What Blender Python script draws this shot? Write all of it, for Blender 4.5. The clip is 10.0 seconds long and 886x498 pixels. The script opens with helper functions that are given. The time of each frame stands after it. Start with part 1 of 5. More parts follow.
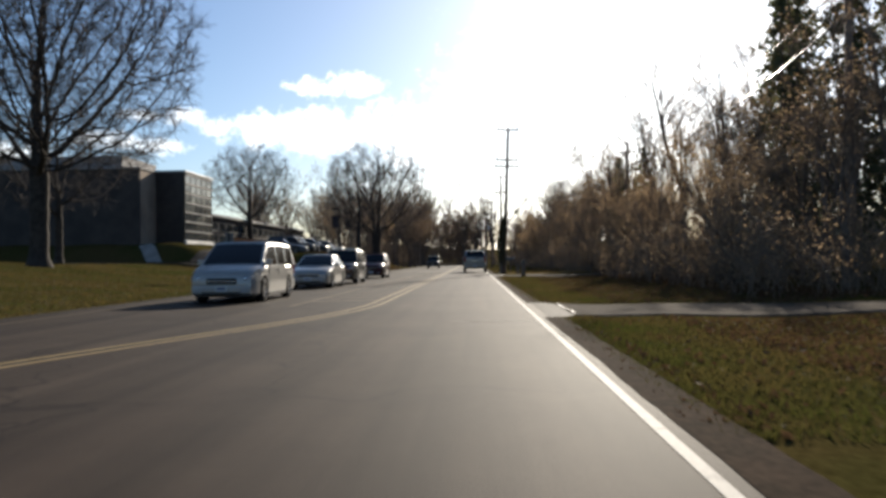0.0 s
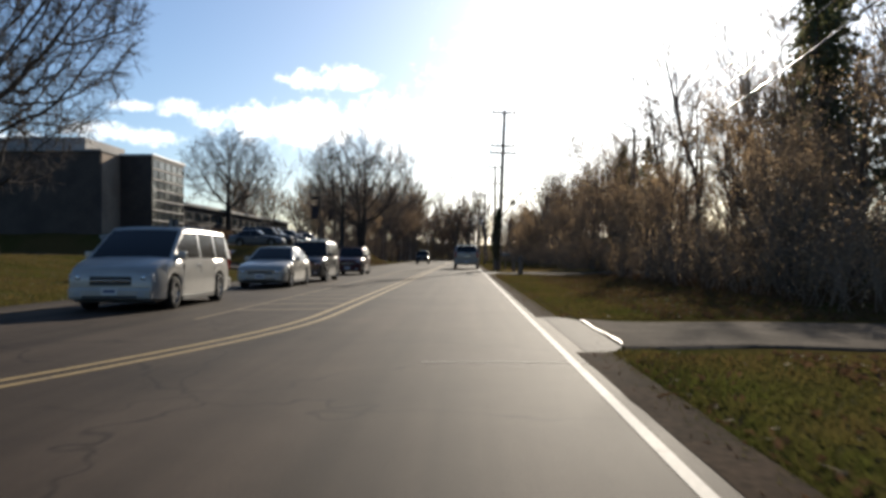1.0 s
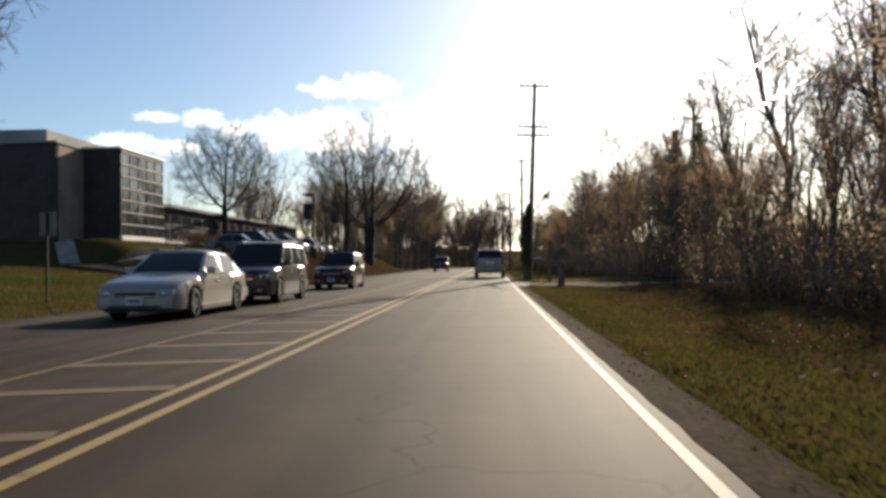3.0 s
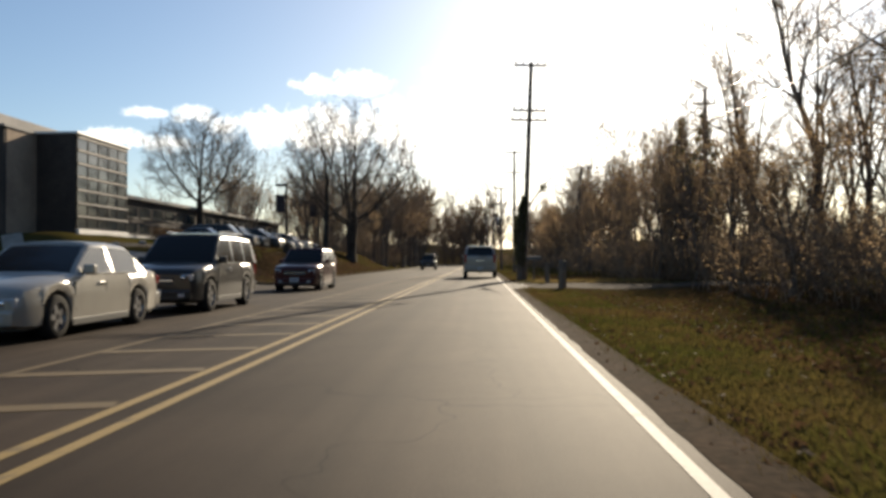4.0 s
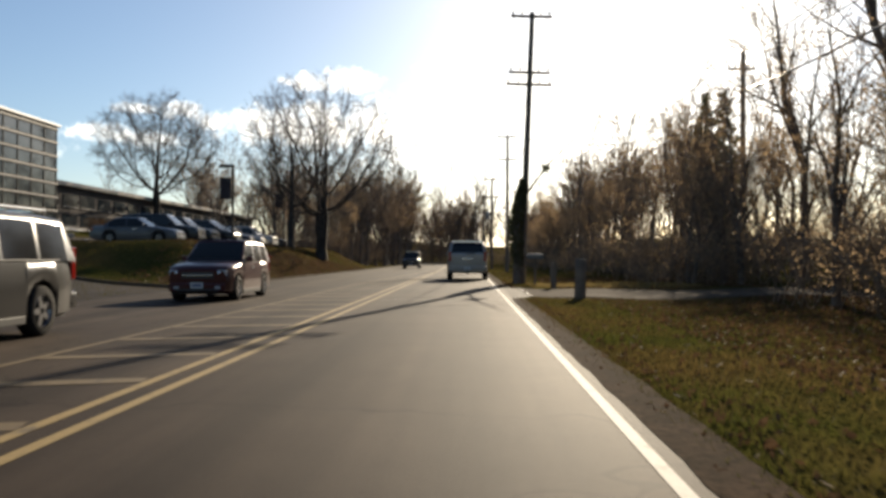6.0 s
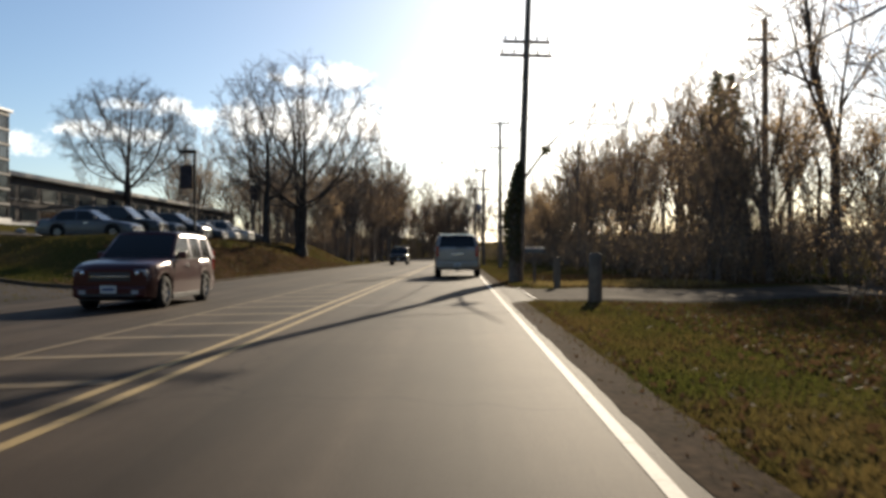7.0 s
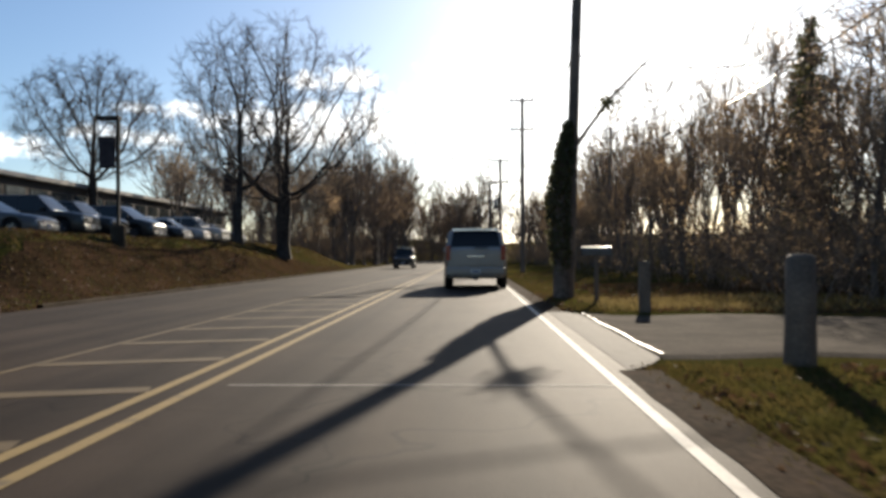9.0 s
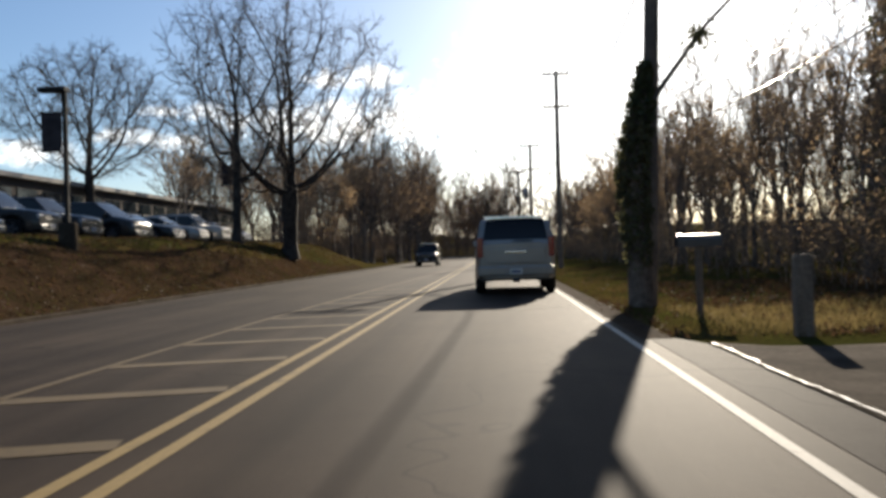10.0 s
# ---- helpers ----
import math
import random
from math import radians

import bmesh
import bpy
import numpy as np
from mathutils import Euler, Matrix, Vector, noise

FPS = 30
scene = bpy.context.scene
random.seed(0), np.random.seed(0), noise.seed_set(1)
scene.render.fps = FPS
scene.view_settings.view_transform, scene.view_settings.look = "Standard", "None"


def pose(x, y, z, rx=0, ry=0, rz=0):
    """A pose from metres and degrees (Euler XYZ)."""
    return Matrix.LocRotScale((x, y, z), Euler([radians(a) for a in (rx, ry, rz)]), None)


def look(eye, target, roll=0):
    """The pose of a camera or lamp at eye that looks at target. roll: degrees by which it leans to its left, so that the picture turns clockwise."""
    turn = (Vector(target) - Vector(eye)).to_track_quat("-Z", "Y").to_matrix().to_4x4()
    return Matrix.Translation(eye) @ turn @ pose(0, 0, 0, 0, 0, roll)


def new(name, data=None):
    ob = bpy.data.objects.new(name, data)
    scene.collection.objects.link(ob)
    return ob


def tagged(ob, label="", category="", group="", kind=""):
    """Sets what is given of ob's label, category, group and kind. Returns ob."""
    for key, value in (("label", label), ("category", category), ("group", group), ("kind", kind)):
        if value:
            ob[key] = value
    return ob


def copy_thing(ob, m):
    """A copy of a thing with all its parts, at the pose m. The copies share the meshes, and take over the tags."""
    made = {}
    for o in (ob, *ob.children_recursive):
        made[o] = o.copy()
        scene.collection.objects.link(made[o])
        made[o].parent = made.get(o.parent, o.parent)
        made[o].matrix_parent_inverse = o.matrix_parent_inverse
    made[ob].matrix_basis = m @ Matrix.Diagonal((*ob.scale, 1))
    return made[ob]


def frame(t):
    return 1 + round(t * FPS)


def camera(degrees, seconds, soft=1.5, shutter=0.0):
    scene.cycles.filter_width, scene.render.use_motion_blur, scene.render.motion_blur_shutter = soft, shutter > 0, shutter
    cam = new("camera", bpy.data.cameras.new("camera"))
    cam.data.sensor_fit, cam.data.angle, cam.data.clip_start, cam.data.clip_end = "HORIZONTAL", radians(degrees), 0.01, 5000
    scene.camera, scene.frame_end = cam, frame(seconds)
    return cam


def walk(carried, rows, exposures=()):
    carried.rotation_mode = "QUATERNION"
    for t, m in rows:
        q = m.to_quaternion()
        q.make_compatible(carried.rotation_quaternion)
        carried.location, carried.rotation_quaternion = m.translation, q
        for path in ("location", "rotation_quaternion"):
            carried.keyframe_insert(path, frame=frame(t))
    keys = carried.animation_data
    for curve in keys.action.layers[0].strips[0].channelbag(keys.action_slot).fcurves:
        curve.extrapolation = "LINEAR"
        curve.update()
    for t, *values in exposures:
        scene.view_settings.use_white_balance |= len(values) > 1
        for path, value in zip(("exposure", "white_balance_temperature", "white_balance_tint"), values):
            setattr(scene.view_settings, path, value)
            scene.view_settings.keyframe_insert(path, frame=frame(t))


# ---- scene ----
cam = camera(58.0, 10.0, soft=3.3, shutter=0.35)
PATH = [
    (0.0, pose(0.602, 0.000, 1.114, 90.844, 0.609, 2.213)),
    (0.5, pose(0.638, 3.099, 1.108, 91.091, 0.361, 2.069)),
    (1.0, pose(0.672, 6.187, 1.119, 90.486, -0.094, 1.656)),
    (1.5, pose(0.684, 9.240, 1.122, 90.579, 0.003, 1.902)),
    (2.0, pose(0.687, 12.200, 1.117, 90.703, 0.609, 2.533)),
    (2.5, pose(0.695, 15.027, 1.137, 90.929, 0.793, 3.243)),
    (3.0, pose(0.684, 17.723, 1.125, 90.964, 0.478, 3.331)),
    (3.5, pose(0.668, 20.296, 1.125, 90.894, 0.229, 3.038)),
    (4.0, pose(0.659, 22.755, 1.131, 90.804, 0.134, 2.605)),
    (4.5, pose(0.670, 25.110, 1.150, 90.780, 0.053, 2.272)),
    (5.0, pose(0.699, 27.375, 1.137, 90.629, -0.469, 2.148)),
    (5.5, pose(0.728, 29.591, 1.125, 90.632, -0.374, 2.011)),
    (6.0, pose(0.757, 31.783, 1.125, 90.668, -0.175, 1.829)),
    (6.5, pose(0.788, 33.978, 1.091, 90.615, -0.013, 1.571)),
    (7.0, pose(0.819, 36.203, 1.106, 90.353, 0.147, 1.206)),
    (7.5, pose(0.798, 38.520, 1.108, 89.818, 0.036, 0.750)),
    (8.0, pose(0.727, 40.996, 1.129, 89.667, 0.214, 1.042)),
    (8.5, pose(0.642, 43.663, 1.116, 89.832, 0.204, 1.387)),
    (9.0, pose(0.521, 46.472, 1.124, 90.491, 0.282, 1.944)),
    (9.5, pose(0.348, 49.388, 1.166, 90.634, 0.834, 3.098)),
    (10.0, pose(0.174, 52.362, 1.153, 90.187, 1.576, 3.727)),
]
walk(cam, PATH, [(0.0, 0.70, 6500, 10), (2.0, 0.72, 6750, 10), (4.5, 0.83, 7400, 10), (6.5, 0.84, 7300, 10), (8.5, 0.88, 6800, 10), (10.0, 0.80, 6750, 10)])

# ---- world, sun ----
SKY_STRENGTH, SUN_STRENGTH, CLOUD_GLARE = 0.074, 4.8, 21.0
SUN_AZ, SUN_EL = radians(13.0), radians(19.4)   # clockwise from +y, above the horizon
world = bpy.data.worlds.new("world")
scene.world = world
world.use_nodes = True
wn, wl = world.node_tree.nodes, world.node_tree.links
wn.clear()


def wmath(op, a, b=None, c=None):
    n = wn.new("ShaderNodeMath")
    n.operation = op
    for i, v in enumerate((a, b, c)):
        if v is None:
            continue
        if isinstance(v, (int, float)):
            n.inputs[i].default_value = v
        else:
            wl.new(v, n.inputs[i])
    return n.outputs[0]


sky = wn.new("ShaderNodeTexSky")
sky.sky_type = "NISHITA"
sky.sun_disc = False
sky.sun_elevation, sky.sun_rotation = SUN_EL, SUN_AZ
sky.air_density, sky.dust_density, sky.ozone_density, sky.altitude = 1.0, 0.75, 4.6, 100
coord = wn.new("ShaderNodeTexCoord")
split = wn.new("ShaderNodeSeparateXYZ")
wl.new(coord.outputs["Generated"], split.inputs[0])
azimuth = wmath("MULTIPLY", wmath("ARCTAN2", split.outputs[0], split.outputs[1]), 57.2958)
elevation = wmath("MULTIPLY", wmath("ARCSINE", split.outputs[2]), 57.2958)
puff = wn.new("ShaderNodeTexNoise")
puff.inputs["Scale"].default_value, puff.inputs["Detail"].default_value, puff.inputs["Roughness"].default_value = 48.0, 8.0, 0.68
wl.new(coord.outputs["Generated"], puff.inputs["Vector"])
edge = wmath("MULTIPLY", wmath("SUBTRACT", puff.outputs[0], 0.52), 4.2)
cover = None
# cumulus, with broad patches at azimuth 0 to 16 painting the sun's glare: azimuth, elevation, half width, half height,
# thickness
for a, e, hw, hh, k in ((-11.0, 9.2, 7.6, 1.75, 1.0), (-5.5, 9.4, 6.0, 2.1, 1.0), (0.0, 8.5, 7.5, 4.2, 0.9), (7.5, 9.0, 10.5, 9.5, 0.9), (16.0, 17.0, 15.0, 11.0, 0.9), (4.0, 3.0, 13.0, 4.5, 0.8), (-11.6, 12.2, 1.9, 0.8, 1.0), (-8.6, 12.5, 2.4, 1.0, 1.0),
                        (-20.0, 9.9, 1.6, 0.7, 0.8), (-18.0, 9.3, 1.4, 0.7, 0.8), (-24.5, 8.1, 3.2, 0.75, 0.8), (-21.6, 7.9, 2.2, 0.7, 0.8), (-23.0, 9.9, 1.6, 0.4, 0.6),
                        (-31.0, 7.0, 4.5, 0.9, 0.7), (-38.0, 8.0, 5.0, 1.0, 0.7), (24.0, 8.0, 7.0, 2.2, 0.8), (33.0, 9.0, 6.0, 2.0, 0.7)):
    dx = wmath("DIVIDE", wmath("SUBTRACT", azimuth, a), hw)
    dy = wmath("DIVIDE", wmath("SUBTRACT", elevation, e), hh)
    d = wmath("ADD", wmath("MULTIPLY", dx, dx), wmath("MULTIPLY", dy, dy))
    m = wmath("MULTIPLY", wmath("SUBTRACT", wmath("ADD", 1.0, edge), d), k)
    cover = m if cover is None else wmath("MAXIMUM", cover, m)
mask = wn.new("ShaderNodeMapRange")
mask.interpolation_type = "SMOOTHSTEP"
mask.inputs[1].default_value, mask.inputs[2].default_value, mask.inputs[4].default_value = -0.2, 1.5, 0.9
wl.new(cover, mask.inputs[0])
cloud = wn.new("ShaderNodeMixRGB")
cloud.inputs[2].default_value = (CLOUD_GLARE, CLOUD_GLARE * 0.99, CLOUD_GLARE * 0.965, 1)
wl.new(mask.outputs[0], cloud.inputs[0])
wl.new(sky.outputs[0], cloud.inputs[1])
back = wn.new("ShaderNodeBackground")
back.inputs[1].default_value = SKY_STRENGTH
wout = wn.new("ShaderNodeOutputWorld")
wl.new(cloud.outputs[0], back.inputs[0])
wl.new(back.outputs[0], wout.inputs[0])

sun = new("sun", bpy.data.lights.new("sun", "SUN"))
sun.data.energy, sun.data.angle, sun.data.color = SUN_STRENGTH, radians(0.55), (1.0, 0.90, 0.75)
sun_way = Vector((math.sin(SUN_AZ) * math.cos(SUN_EL), math.cos(SUN_AZ) * math.cos(SUN_EL), math.sin(SUN_EL)))
sun.matrix_world = look(sun_way * 300, (0, 0, 0))


# ---- materials ----
def material(name, colour, rough=0.8, metal=0.0, spots=None, spot_scale=6.0, grain=0.0, grain_scale=60.0, bump=0.0, bump_scale=80.0,
             per_object=0.0, coat=0.0, translucent=0.0, spec=0.5, low=0.4, high=0.6):
    """Base colour with a second colour in broad stains, fine grain, and relief, all in metres."""
    m = bpy.data.materials.new(name)
    m.use_nodes = True
    n, l = m.node_tree.nodes, m.node_tree.links
    b = n["Principled BSDF"]
    b.inputs["Roughness"].default_value, b.inputs["Metallic"].default_value = rough, metal
    b.inputs["Coat Weight"].default_value = coat
    b.inputs["Specular IOR Level"].default_value = spec
    co = n.new("ShaderNodeTexCoord")
    geo = n.new("ShaderNodeNewGeometry")
    where = geo.outputs["Position"] if per_object == 0 else co.outputs["Object"]
    last = None
    rgb = n.new("ShaderNodeRGB")
    rgb.outputs[0].default_value = (*colour, 1)
    last = rgb.outputs[0]
    if spots:
        t = n.new("ShaderNodeTexNoise")
        t.inputs["Scale"].default_value, t.inputs["Detail"].default_value, t.inputs["Roughness"].default_value = 1.0 / spot_scale, 6.0, 0.6
        l.new(where, t.inputs["Vector"])
        r = n.new("ShaderNodeMapRange")
        r.inputs[1].default_value, r.inputs[2].default_value = low, high
        l.new(t.outputs[0], r.inputs[0])
        x = n.new("ShaderNodeMixRGB")
        x.inputs[2].default_value = (*spots, 1)
        l.new(r.outputs[0], x.inputs[0])
        l.new(last, x.inputs[1])
        last = x.outputs[0]
    if grain:
        t = n.new("ShaderNodeTexNoise")
        t.inputs["Scale"].default_value, t.inputs["Detail"].default_value = grain_scale, 4.0
        l.new(where, t.inputs["Vector"])
        r = n.new("ShaderNodeMapRange")
        r.inputs[1].default_value, r.inputs[2].default_value, r.inputs[3].default_value, r.inputs[4].default_value = 0.25, 0.75, 1 - grain, 1 + grain
        l.new(t.outputs[0], r.inputs[0])
        x = n.new("ShaderNodeMixRGB")
        x.blend_type = "MULTIPLY"
        x.inputs[0].default_value = 1.0
        l.new(last, x.inputs[1])
        l.new(r.outputs[0], x.inputs[2])
        last = x.outputs[0]
    if per_object > 0:
        info = n.new("ShaderNodeObjectInfo")
        r = n.new("ShaderNodeMapRange")
        r.inputs[3].default_value, r.inputs[4].default_value = 1 - per_object, 1 + per_object
        l.new(info.outputs["Random"], r.inputs[0])
        x = n.new("ShaderNodeMixRGB")
        x.blend_type = "MULTIPLY"
        x.inputs[0].default_value = 1.0
        l.new(last, x.inputs[1])
        l.new(r.outputs[0], x.inputs[2])
        last = x.outputs[0]
    l.new(last, b.inputs["Base Color"])
    if bump:
        t = n.new("ShaderNodeTexNoise")
        t.inputs["Scale"].default_value, t.inputs["Detail"].default_value = bump_scale, 3.0
        l.new(where, t.inputs["Vector"])
        p = n.new("ShaderNodeBump")
        p.inputs["Strength"].default_value, p.inputs["Distance"].default_value = bump, 0.01
        l.new(t.outputs[0], p.inputs["Height"])
        l.new(p.outputs[0], b.inputs["Normal"])
    if translucent:
        tr = n.new("ShaderNodeBsdfTranslucent")
        l.new(last, tr.inputs[0])
        x = n.new("ShaderNodeMixShader")
        x.inputs[0].default_value = translucent
        l.new(b.outputs[0], x.inputs[1])
        l.new(tr.outputs[0], x.inputs[2])
        l.new(x.outputs[0], n["Material Output"].inputs[0])
    return m


def asphalt_material(name, dark, light, worn=0.35, gloss=0.18):
    """Worn asphalt: aggregate speckle, long polished wheel tracks along y, tar-dark cracks."""
    m = material(name, dark, rough=0.74, spec=gloss, spots=light, spot_scale=3.0, grain=0.35, grain_scale=55.0, bump=0.35, bump_scale=120.0, low=0.35, high=0.7)
    n, l = m.node_tree.nodes, m.node_tree.links
    b = n["Principled BSDF"]
    geo = n.new("ShaderNodeNewGeometry")
    old = b.inputs["Base Color"].links[0].from_socket
    stretch = n.new("ShaderNodeVectorMath")
    stretch.operation = "MULTIPLY"
    stretch.inputs[1].default_value = (1.4, 0.035, 1.0)
    l.new(geo.outputs["Position"], stretch.inputs[0])
    tracks = n.new("ShaderNodeTexNoise")
    tracks.inputs["Scale"].default_value, tracks.inputs["Detail"].default_value = 1.0, 3.0
    l.new(stretch.outputs[0], tracks.inputs["Vector"])
    r = n.new("ShaderNodeMapRange")
    r.inputs[1].default_value, r.inputs[2].default_value, r.inputs[3].default_value, r.inputs[4].default_value = 0.35, 0.65, 1 - worn, 1 + worn
    l.new(tracks.outputs[0], r.inputs[0])
    x = n.new("ShaderNodeMixRGB")
    x.blend_type = "MULTIPLY"
    x.inputs[0].default_value = 1.0
    l.new(old, x.inputs[1])
    l.new(r.outputs[0], x.inputs[2])
    cracks = n.new("ShaderNodeTexVoronoi")
    cracks.feature = "DISTANCE_TO_EDGE"
    cracks.inputs["Scale"].default_value = 0.22
    wobble = n.new("ShaderNodeTexNoise")
    wobble.inputs["Scale"].default_value = 0.9
    l.new(geo.outputs["Position"], wobble.inputs["Vector"])
    add = n.new("ShaderNodeVectorMath")
    add.operation = "MULTIPLY_ADD"
    add.inputs[1].default_value = (2.2, 2.2, 0)
    l.new(wobble.outputs["Color"], add.inputs[0])
    l.new(geo.outputs["Position"], add.inputs[2])
    l.new(add.outputs[0], cracks.inputs["Vector"])
    cr = n.new("ShaderNodeMapRange")
    cr.inputs[1].default_value, cr.inputs[2].default_value, cr.inputs[3].default_value, cr.inputs[4].default_value = 0.0015, 0.006, 0.45, 1.0
    l.new(cracks.outputs["Distance"], cr.inputs[0])
    y = n.new("ShaderNodeMixRGB")
    y.blend_type = "MULTIPLY"
    y.inputs[0].default_value = 1.0
    l.new(x.outputs[0], y.inputs[1])
    l.new(cr.outputs[0], y.inputs[2])
    l.new(y.outputs[0], b.inputs["Base Color"])
    return m


def paint_line_material(name, colour, under):
    """Road paint worn through to the asphalt in specks."""
    m = material(name, colour, rough=0.75, spec=0.2, spots=under, spot_scale=0.25, grain=0.2, grain_scale=30, bump=0.2, low=0.56, high=0.72)
    return m


M = {}
M["asphalt"] = asphalt_material("asphalt", (0.029, 0.0205, 0.0150), (0.050, 0.036, 0.026), 0.36, 0.06)
M["drive"] = asphalt_material("drive_asphalt", (0.034, 0.029, 0.026), (0.054, 0.047, 0.042), 0.15, 0.025)
M["concrete"] = material("concrete", (0.30, 0.275, 0.24), 0.85, spots=(0.21, 0.19, 0.165), spot_scale=1.2, grain=0.18, grain_scale=40, bump=0.3, bump_scale=60)
M["apron"] = material("apron_concrete", (0.088, 0.071, 0.055), 1.0, spots=(0.050, 0.040, 0.030), spot_scale=1.1, grain=0.45, grain_scale=26, bump=0.6, bump_scale=40, spec=0.02)
M["white_line"] = paint_line_material("white_line", (0.44, 0.41, 0.355), (0.16, 0.142, 0.12))
M["yellow_line"] = paint_line_material("yellow_line", (0.26, 0.182, 0.074), (0.11, 0.085, 0.055))
M["faded_yellow"] = paint_line_material("faded_yellow_line", (0.115, 0.080, 0.040), (0.048, 0.038, 0.030))
M["grass"] = material("lawn", (0.042, 0.044, 0.012), 1.0, spots=(0.076, 0.053, 0.021), spot_scale=5.0, grain=0.45, grain_scale=18, bump=0.8, bump_scale=30, spec=0.0, low=0.38, high=0.62)
M["blades"] = material("grass_blades", (0.064, 0.068, 0.016), 0.85, spots=(0.110, 0.078, 0.028), spot_scale=3.5, grain=0.3, grain_scale=8, translucent=0.4, spec=0.2)
M["litter"] = material("leaf_litter", (0.105, 0.062, 0.032), 0.85, spots=(0.080, 0.046, 0.025), spot_scale=0.6, grain=0.4, grain_scale=12, translucent=0.3, spec=0.2)
M["soil"] = material("dead_cover", (0.056, 0.034, 0.021), 0.95, spots=(0.036, 0.025, 0.014), spot_scale=1.2, grain=0.5, grain_scale=14, bump=0.9, bump_scale=22, spec=0.0)
M["dirt"] = material("roadside_dirt", (0.052, 0.034, 0.022), 1.0, spots=(0.036, 0.025, 0.016), spot_scale=0.5, grain=0.6, grain_scale=14, bump=0.9, bump_scale=26, spec=0.015)
M["straw"] = material("straw", (0.30, 0.22, 0.095), 0.9, spots=(0.18, 0.14, 0.055), spot_scale=1.0, grain=0.3, grain_scale=10, translucent=0.35, spec=0.1)
M["bark"] = material("bark", (0.185, 0.145, 0.112), 0.92, spots=(0.085, 0.066, 0.051), spot_scale=0.35, grain=0.35, grain_scale=22, bump=0.9, bump_scale=14, spec=0.25)
M["twig"] = material("twig", (0.25, 0.182, 0.128), 0.85, spots=(0.17, 0.120, 0.084), spot_scale=1.0, grain=0.3, grain_scale=15, spec=0.25)
# darker bark and twigs for the lawn trees: backlit silhouette painted into the colour
M["silhouette_bark"] = material("silhouette_bark", (0.066, 0.055, 0.047), 0.95, spots=(0.038, 0.032, 0.027), spot_scale=0.3, grain=0.35, grain_scale=24, bump=0.9, bump_scale=14, spec=0.15)
M["silhouette_twig"] = material("silhouette_twig", (0.110, 0.088, 0.073), 0.9, spots=(0.075, 0.060, 0.05), spot_scale=1.0, grain=0.3, grain_scale=15, spec=0.15)
M["dry_leaf"] = material("dry_leaf", (0.47, 0.335, 0.20), 0.75, spots=(0.33, 0.225, 0.13), spot_scale=2.0, grain=0.35, grain_scale=9, translucent=0.72, spec=0.2)
M["needle"] = material("needle", (0.085, 0.098, 0.045), 0.7, spots=(0.12, 0.112, 0.055), spot_scale=1.5, grain=0.35, grain_scale=9, translucent=0.45, spec=0.3)
M["pole_wood"] = material("pole_wood", (0.21, 0.155, 0.11), 0.85, spots=(0.12, 0.09, 0.065), spot_scale=0.8, grain=0.3, grain_scale=30, bump=0.5, bump_scale=25)
M["insulator"] = material("insulator", (0.32, 0.30, 0.28), 0.25)
M["galvanised"] = material("galvanised", (0.10, 0.095, 0.09), 0.35, metal=0.6, grain=0.2)
M["wire"] = material("wire", (0.06, 0.06, 0.06), 0.35, metal=0.7)
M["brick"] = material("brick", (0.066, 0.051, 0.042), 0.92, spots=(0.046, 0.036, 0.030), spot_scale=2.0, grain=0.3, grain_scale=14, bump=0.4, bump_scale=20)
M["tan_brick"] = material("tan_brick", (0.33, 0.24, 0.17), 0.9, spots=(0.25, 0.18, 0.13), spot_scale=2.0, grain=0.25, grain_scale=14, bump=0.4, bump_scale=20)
M["spandrel"] = material("spandrel", (0.17, 0.16, 0.148), 0.6, spots=(0.12, 0.115, 0.105), spot_scale=3.0, grain=0.1)
M["glass"] = material("window_glass", (0.035, 0.045, 0.05), 0.06, spec=0.8)
M["roofing"] = material("roofing", (0.30, 0.28, 0.26), 0.8, spots=(0.22, 0.21, 0.2), spot_scale=4.0, grain=0.15)
M["white_trim"] = material("white_trim", (0.72, 0.70, 0.66), 0.5, spots=(0.6, 0.58, 0.55), spot_scale=1.5, grain=0.08)
M["steel_dark"] = material("dark_steel", (0.022, 0.020, 0.019), 0.75, metal=0.0, spec=0.2, grain=0.2)
M["banner"] = material("banner_cloth", (0.035, 0.028, 0.032), 0.8, spots=(0.055, 0.045, 0.05), spot_scale=0.3, grain=0.1, translucent=0.2)
M["tyre"] = material("tyre_rubber", (0.022, 0.021, 0.02), 0.9, spec=0.1, grain=0.25, grain_scale=30, bump=0.3)
M["rim"] = material("alloy_rim", (0.22, 0.22, 0.225), 0.35, metal=0.8, grain=0.1)
M["car_glass"] = material("car_glass", (0.010, 0.010, 0.010), 0.08, spec=0.35)
M["black_trim"] = material("black_trim", (0.02, 0.02, 0.02), 0.5, grain=0.2)
M["chrome"] = material("chrome", (0.75, 0.75, 0.75), 0.12, metal=1.0)
M["lamp_clear"] = material("headlight_lens", (0.34, 0.35, 0.36), 0.12, spec=0.6)
M["lamp_red"] = material("taillight_lens", (0.28, 0.012, 0.01), 0.12, spec=0.7)
M["plate"] = material("plate", (0.55, 0.55, 0.52), 0.5)
M["plate_bar"] = material("plate_bar", (0.06, 0.07, 0.16), 0.5)


def car_paint(name, colour, metal=0.35):
    return material(name, colour, rough=0.28, metal=metal, spec=0.3, spots=tuple(c * 0.88 for c in colour), spot_scale=0.9, grain=0.05, grain_scale=300, coat=0.2, per_object=0.02)


